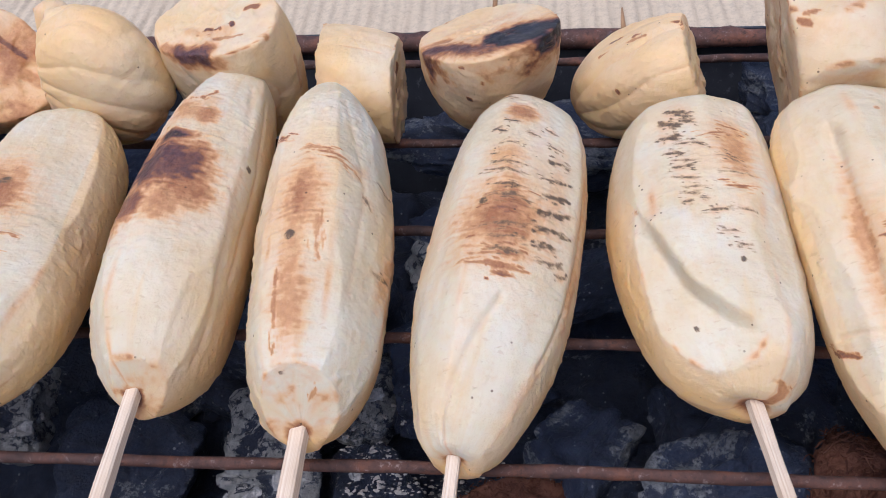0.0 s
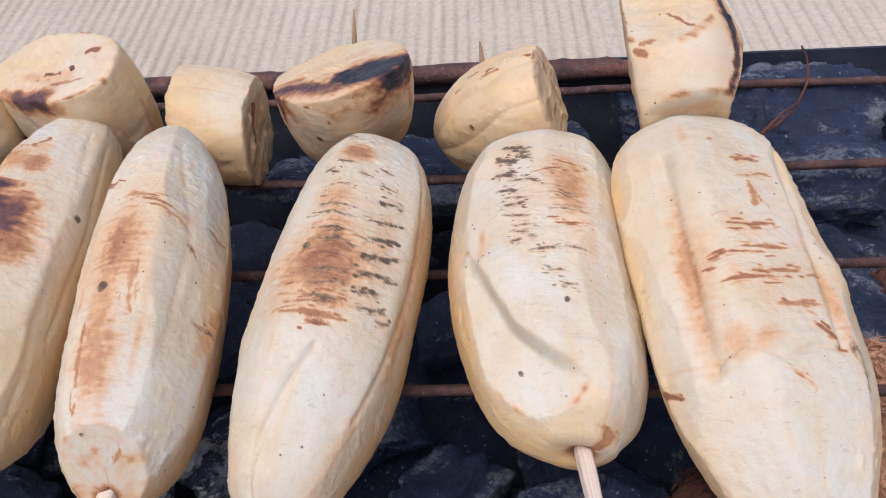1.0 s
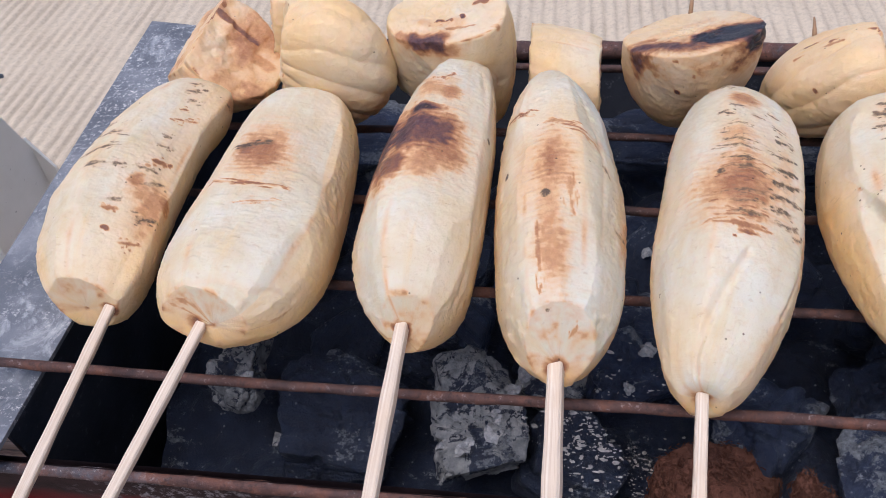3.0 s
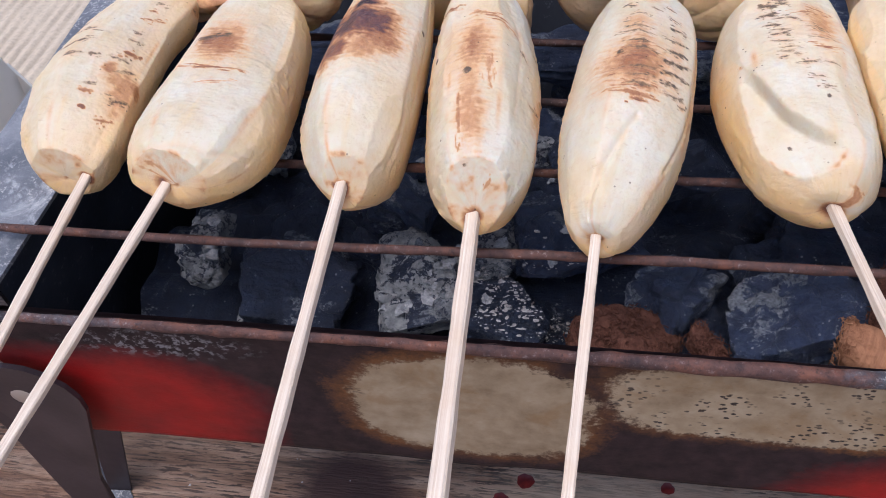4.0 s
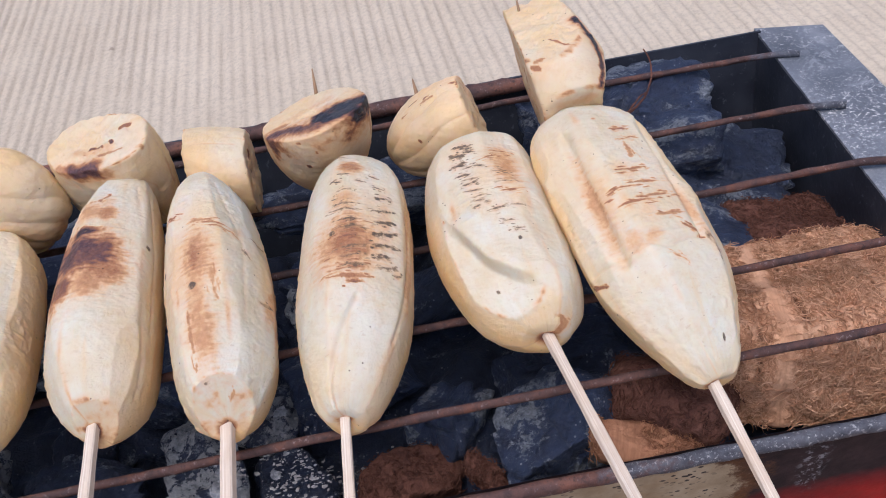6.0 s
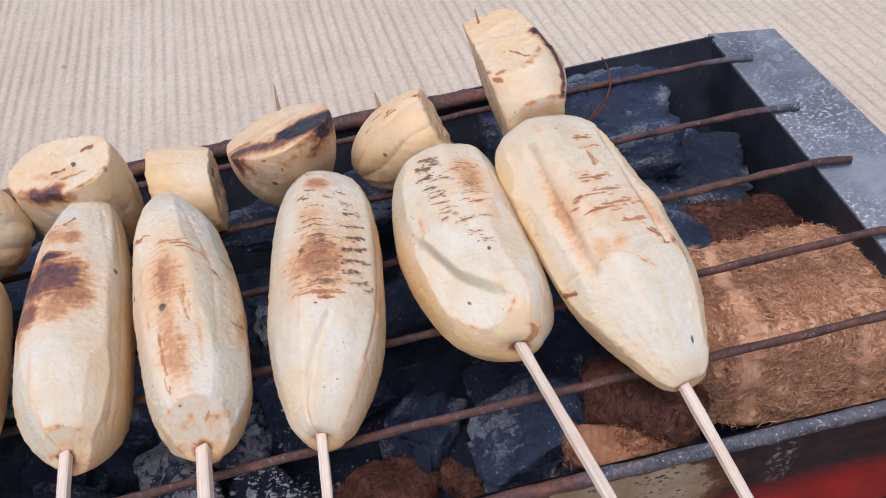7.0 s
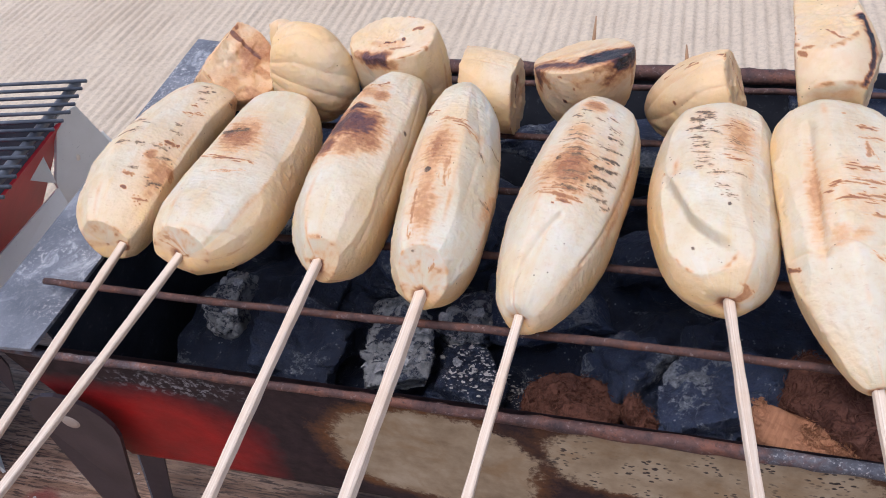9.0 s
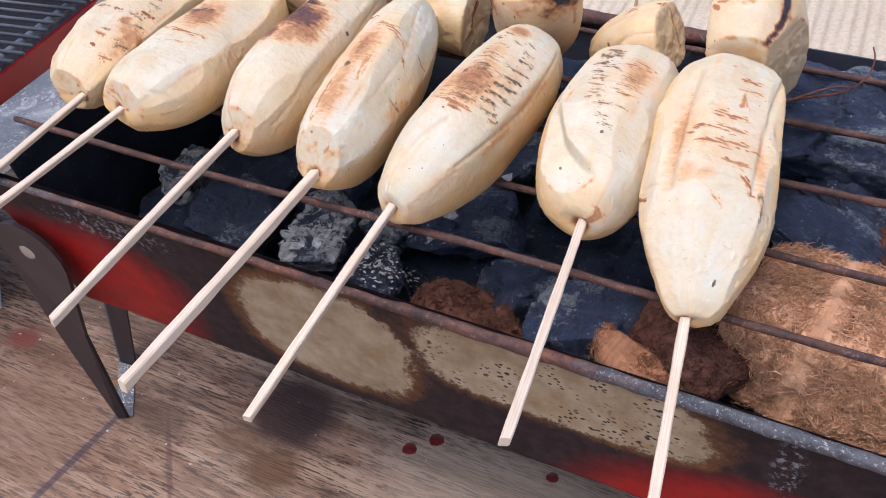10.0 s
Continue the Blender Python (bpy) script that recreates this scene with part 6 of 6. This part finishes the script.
def build_husks():
    husk_piece("coconut_husk", "large fibrous brown coconut husk chunk among the charcoal", (0.226, 0.037, 0.185), (0.080, 0.047, 0.031), (6, 3, -8), 31, HUSK, 22000, 0.0045, 4,
               [(-0.022, 0.0028), (0.018, 0.0012)], [(-0.014, 0.0009), (-0.031, 0.0008), (0.016, 0.0007), (-0.045, 0.0008)])
    husk_piece("coconut_husk", "dark red-brown husk chunk behind the larger one", (0.246, 0.098, 0.172), (0.054, 0.042, 0.024), (0, 0, -10), 32, HUSK_DARK, 12000, 0.003, 5, [], [(-0.01, 0.0008), (0.006, 0.0008), (-0.025, 0.0008)])
    husk_piece("coconut_husk", "dark reddish husk end beside the larger chunk", (0.160, 0.018, 0.180), (0.026, 0.024, 0.020), (6, 4, -25), 35, HUSK_DARK, 2000, 0.004)
    husk_piece("coconut_husk", "thin torn curl of brown husk by the front edge", (0.143, 0.002, 0.180), (0.026, 0.010, 0.014), (25, 12, -16), 33, HUSK_MID, 900, 0.0035, 9, [(-0.006, 0.006)])
    husk_piece("coconut_husk", "reddish brown husk piece behind the front edge", (0.054, 0.019, 0.157), (0.027, 0.014, 0.016), (12, 18, 22), 34, HUSK_DARK, 800, 0.0025, 8, [], [(0.004, 0.0007), (-0.008, 0.0007)])
    husk_piece("coconut_husk", "thin dark splinter of husk leaning on the coals", (0.086, 0.008, 0.170), (0.014, 0.005, 0.006), (0, 35, -40), 36, HUSK_DARK, 500, 0.003, 8)


build_coals()
build_husks()

# curling strand of husk on the back rods
strand = np.array([(0.158, 0.108, 0.2420), (0.169, 0.119, 0.2400), (0.179, 0.130, 0.2375), (0.188, 0.141, 0.2360), (0.194, 0.151, 0.2380), (0.1955, 0.157, 0.2430), (0.1935, 0.161, 0.2480)])
at = np.linspace(0, 1, 40)
curve = np.stack([spline(np.linspace(0, 1, 7), strand[:, k], at) for k in range(3)], -1)
tagged(tube("husk_strand", curve, 0.0007 - 0.0004 * at, HUSK_DARK, None, "", 8, 0.0002), "thin curled strand of husk across the rods", "coconut husk")
fork = np.stack([spline(np.linspace(0, 1, 4), np.array([(0.166, 0.116, 0.2395), (0.176, 0.124, 0.2420), (0.183, 0.134, 0.2405), (0.190, 0.1435, 0.2368)])[:, k], at) for k in range(3)], -1)
tagged(tube("husk_strand", fork, 0.0006 - 0.0003 * at, HUSK_DARK, None, "", 8, 0.0002), "short frayed strand of husk by the rods", "coconut husk")

# ---- the second grill, standing beside ----
def build_second_grill():
    g = thing("second_grill", "red grill with a wire grate and cream legs, standing beside", "grill")
    zt = 0.176
    xr, yb = -0.318, 0.226
    ca, sa = math.cos(radians(9.5)), math.sin(radians(9.5))

    def on(x, y, z):
        """Place in the grill's own turned frame, about its far corner."""
        return (xr + ca * (x - xr) - sa * (y - yb), yb + sa * (x - xr) + ca * (y - yb), z)

    part("end_panel", slab_bm([on(xr, -0.02, zt - 0.006), on(xr, yb - 0.03, zt - 0.006), on(xr - 0.040, 0.168, 0.092), on(xr - 0.040, 0.0, 0.092)], 0.002), RED, g)
    part("front_panel", slab_bm([on(xr - 0.40, -0.021, zt - 0.006), on(xr, -0.021, zt - 0.006), on(xr - 0.040, 0.0, 0.092), on(xr - 0.36, 0.0, 0.092)], 0.002), RED, g)
    part("back_panel", slab_bm([on(xr, yb - 0.029, zt - 0.006), on(xr - 0.40, yb - 0.029, zt - 0.006), on(xr - 0.36, 0.170, 0.092), on(xr - 0.042, 0.170, 0.092)], 0.002), SOOT, g)
    part("trough_floor", slab_bm([on(xr - 0.36, 0.0, 0.094), on(xr - 0.042, 0.0, 0.094), on(xr - 0.042, 0.168, 0.094), on(xr - 0.36, 0.168, 0.094)], 0.002), SOOT, g)
    for k in range(25):
        y = -0.016 + k * 0.0102
        tube("grate_wire", [on(xr - 0.41, y, zt + 0.004), on(xr - 0.2, y, zt + 0.0045), on(xr + 0.012 + 0.003 * math.sin(k * 7), y, zt + 0.004)], 0.0013, WIRE, g, "", 8)
    tube("grate_bar", [on(xr - 0.002, -0.022, zt), on(xr - 0.002, 0.12, zt), on(xr - 0.002, yb + 0.008, zt)], 0.0032, WIRE, g, "", 8)
    tube("grate_bar", [on(xr - 0.30, -0.022, zt), on(xr - 0.30, 0.12, zt), on(xr - 0.30, yb + 0.008, zt)], 0.0032, WIRE, g, "", 8)
    # cream sheet-iron bracket and shelf at the near corner
    leg = part("leg_plate", slab_bm([(-0.3110, 0.1689, 0.1380), (-0.3085, 0.1680, 0.075), (-0.3040, 0.250, 0.075), (-0.3085, 0.240, 0.1050), (-0.3110, 0.2130, 0.1705), (-0.3120, 0.1940, 0.1735)], 0.002), CREAM, g, "cream painted sheet-iron leg plate")
    part("side_shelf", slab_bm([(-0.3075, 0.1640, 0.1380), (-0.2995, 0.0300, 0.1380), (-0.2935, 0.0300, 0.1100), (-0.2975, 0.1580, 0.1100)][::-1], 0.002), CREAM, g, "cream painted side shelf")
    part("leg", slab_bm([(-0.3127, 0.230, 0.14), (-0.30, 0.230, 0.12), (-0.30, 0.235, 0.0), (-0.33, 0.235, 0.0)], 0.002), CREAM, g)
    part("leg", slab_bm([(-0.345, 0.030, 0.14), (-0.322, 0.036, 0.0), (-0.361, 0.070, 0.0), (-0.365, 0.06, 0.14)], 0.002), CREAM, g)
    for y in (0.03, 0.23):
        part("leg", box_bm(bmesh.new(), -0.70, -0.68, y, y + 0.002, 0.0, 0.14), CREAM, g)
    part("gusset", slab_bm([(-0.3120, 0.1692, 0.1605), (-0.3120, 0.1432, 0.1600), (-0.3105, 0.1685, 0.1384)], 0.002), CREAM, g)
    bm = bmesh.new()
    bmesh.ops.create_uvsphere(bm, u_segments=14, v_segments=8, radius=0.0042)
    bmesh.ops.scale(bm, vec=(0.4, 1, 1), verts=bm.verts)
    bmesh.ops.translate(bm, vec=(-0.3120, 0.196, 0.140), verts=bm.verts)
    part("screw", bm, STEEL, leg, "round screw head", True)


build_second_grill()

# ---- drops and stains on the table ----
def blot(name, x, y, r, mat, label, category, seed, thick=0.0005, sq=1.0):
    bm = bmesh.new()
    n = 28
    rim, low = [], []
    for k in range(n):
        a = 2 * math.pi * k / n
        q = r * (1 + 0.05 * math.sin(3 * a + seed) + 0.04 * math.sin(7 * a + 2 * seed))
        low.append(bm.verts.new((q * math.cos(a), sq * q * math.sin(a), 0.0002)))
        rim.append(bm.verts.new((0.88 * q * math.cos(a), 0.88 * sq * q * math.sin(a), thick)))
    top = bm.verts.new((0, 0, thick * 1.1))
    for k in range(n):
        j = (k + 1) % n
        bm.faces.new((low[k], low[j], rim[j], rim[k]))
        bm.faces.new((rim[k], rim[j], top))
    ob = part(name, bm, mat, None, "", True)
    ob.location = (x, y, 0.0)
    return tagged(ob, label, category)


for k, (x, y, r) in enumerate(((0.0173, 0.0595, 0.0046), (0.0054, 0.0468, 0.0044), (0.0907, 0.0628, 0.0036), (0.122, 0.055, 0.0055))):
    tagged(blot("red_drop", x, y, r, DROP, "dried dark red drop on the wooden table", "stain", k + 1), group="red drops on the table")

# crumbs of ash and salt on the table
rnd = np.random.RandomState(8)
bm = bmesh.new()
for i in range(70):
    x, y, s = rnd.uniform(-0.34, 0.02), rnd.uniform(-0.10, 0.07), rnd.choice((0.0003, 0.0004, 0.0005, 0.0008))
    r = bmesh.ops.create_icosphere(bm, subdivisions=1, radius=s)
    for v in r["verts"]:
        v.co = Vector((v.co.x * rnd.uniform(0.5, 2.0), v.co.y * rnd.uniform(0.5, 1.5), v.co.z * 0.4)) + Vector((x, y, s * 0.35))
tagged(part("ash_specks", bm, ASH), "pale specks of ash strewn on the table", "ash", kind="stuff")
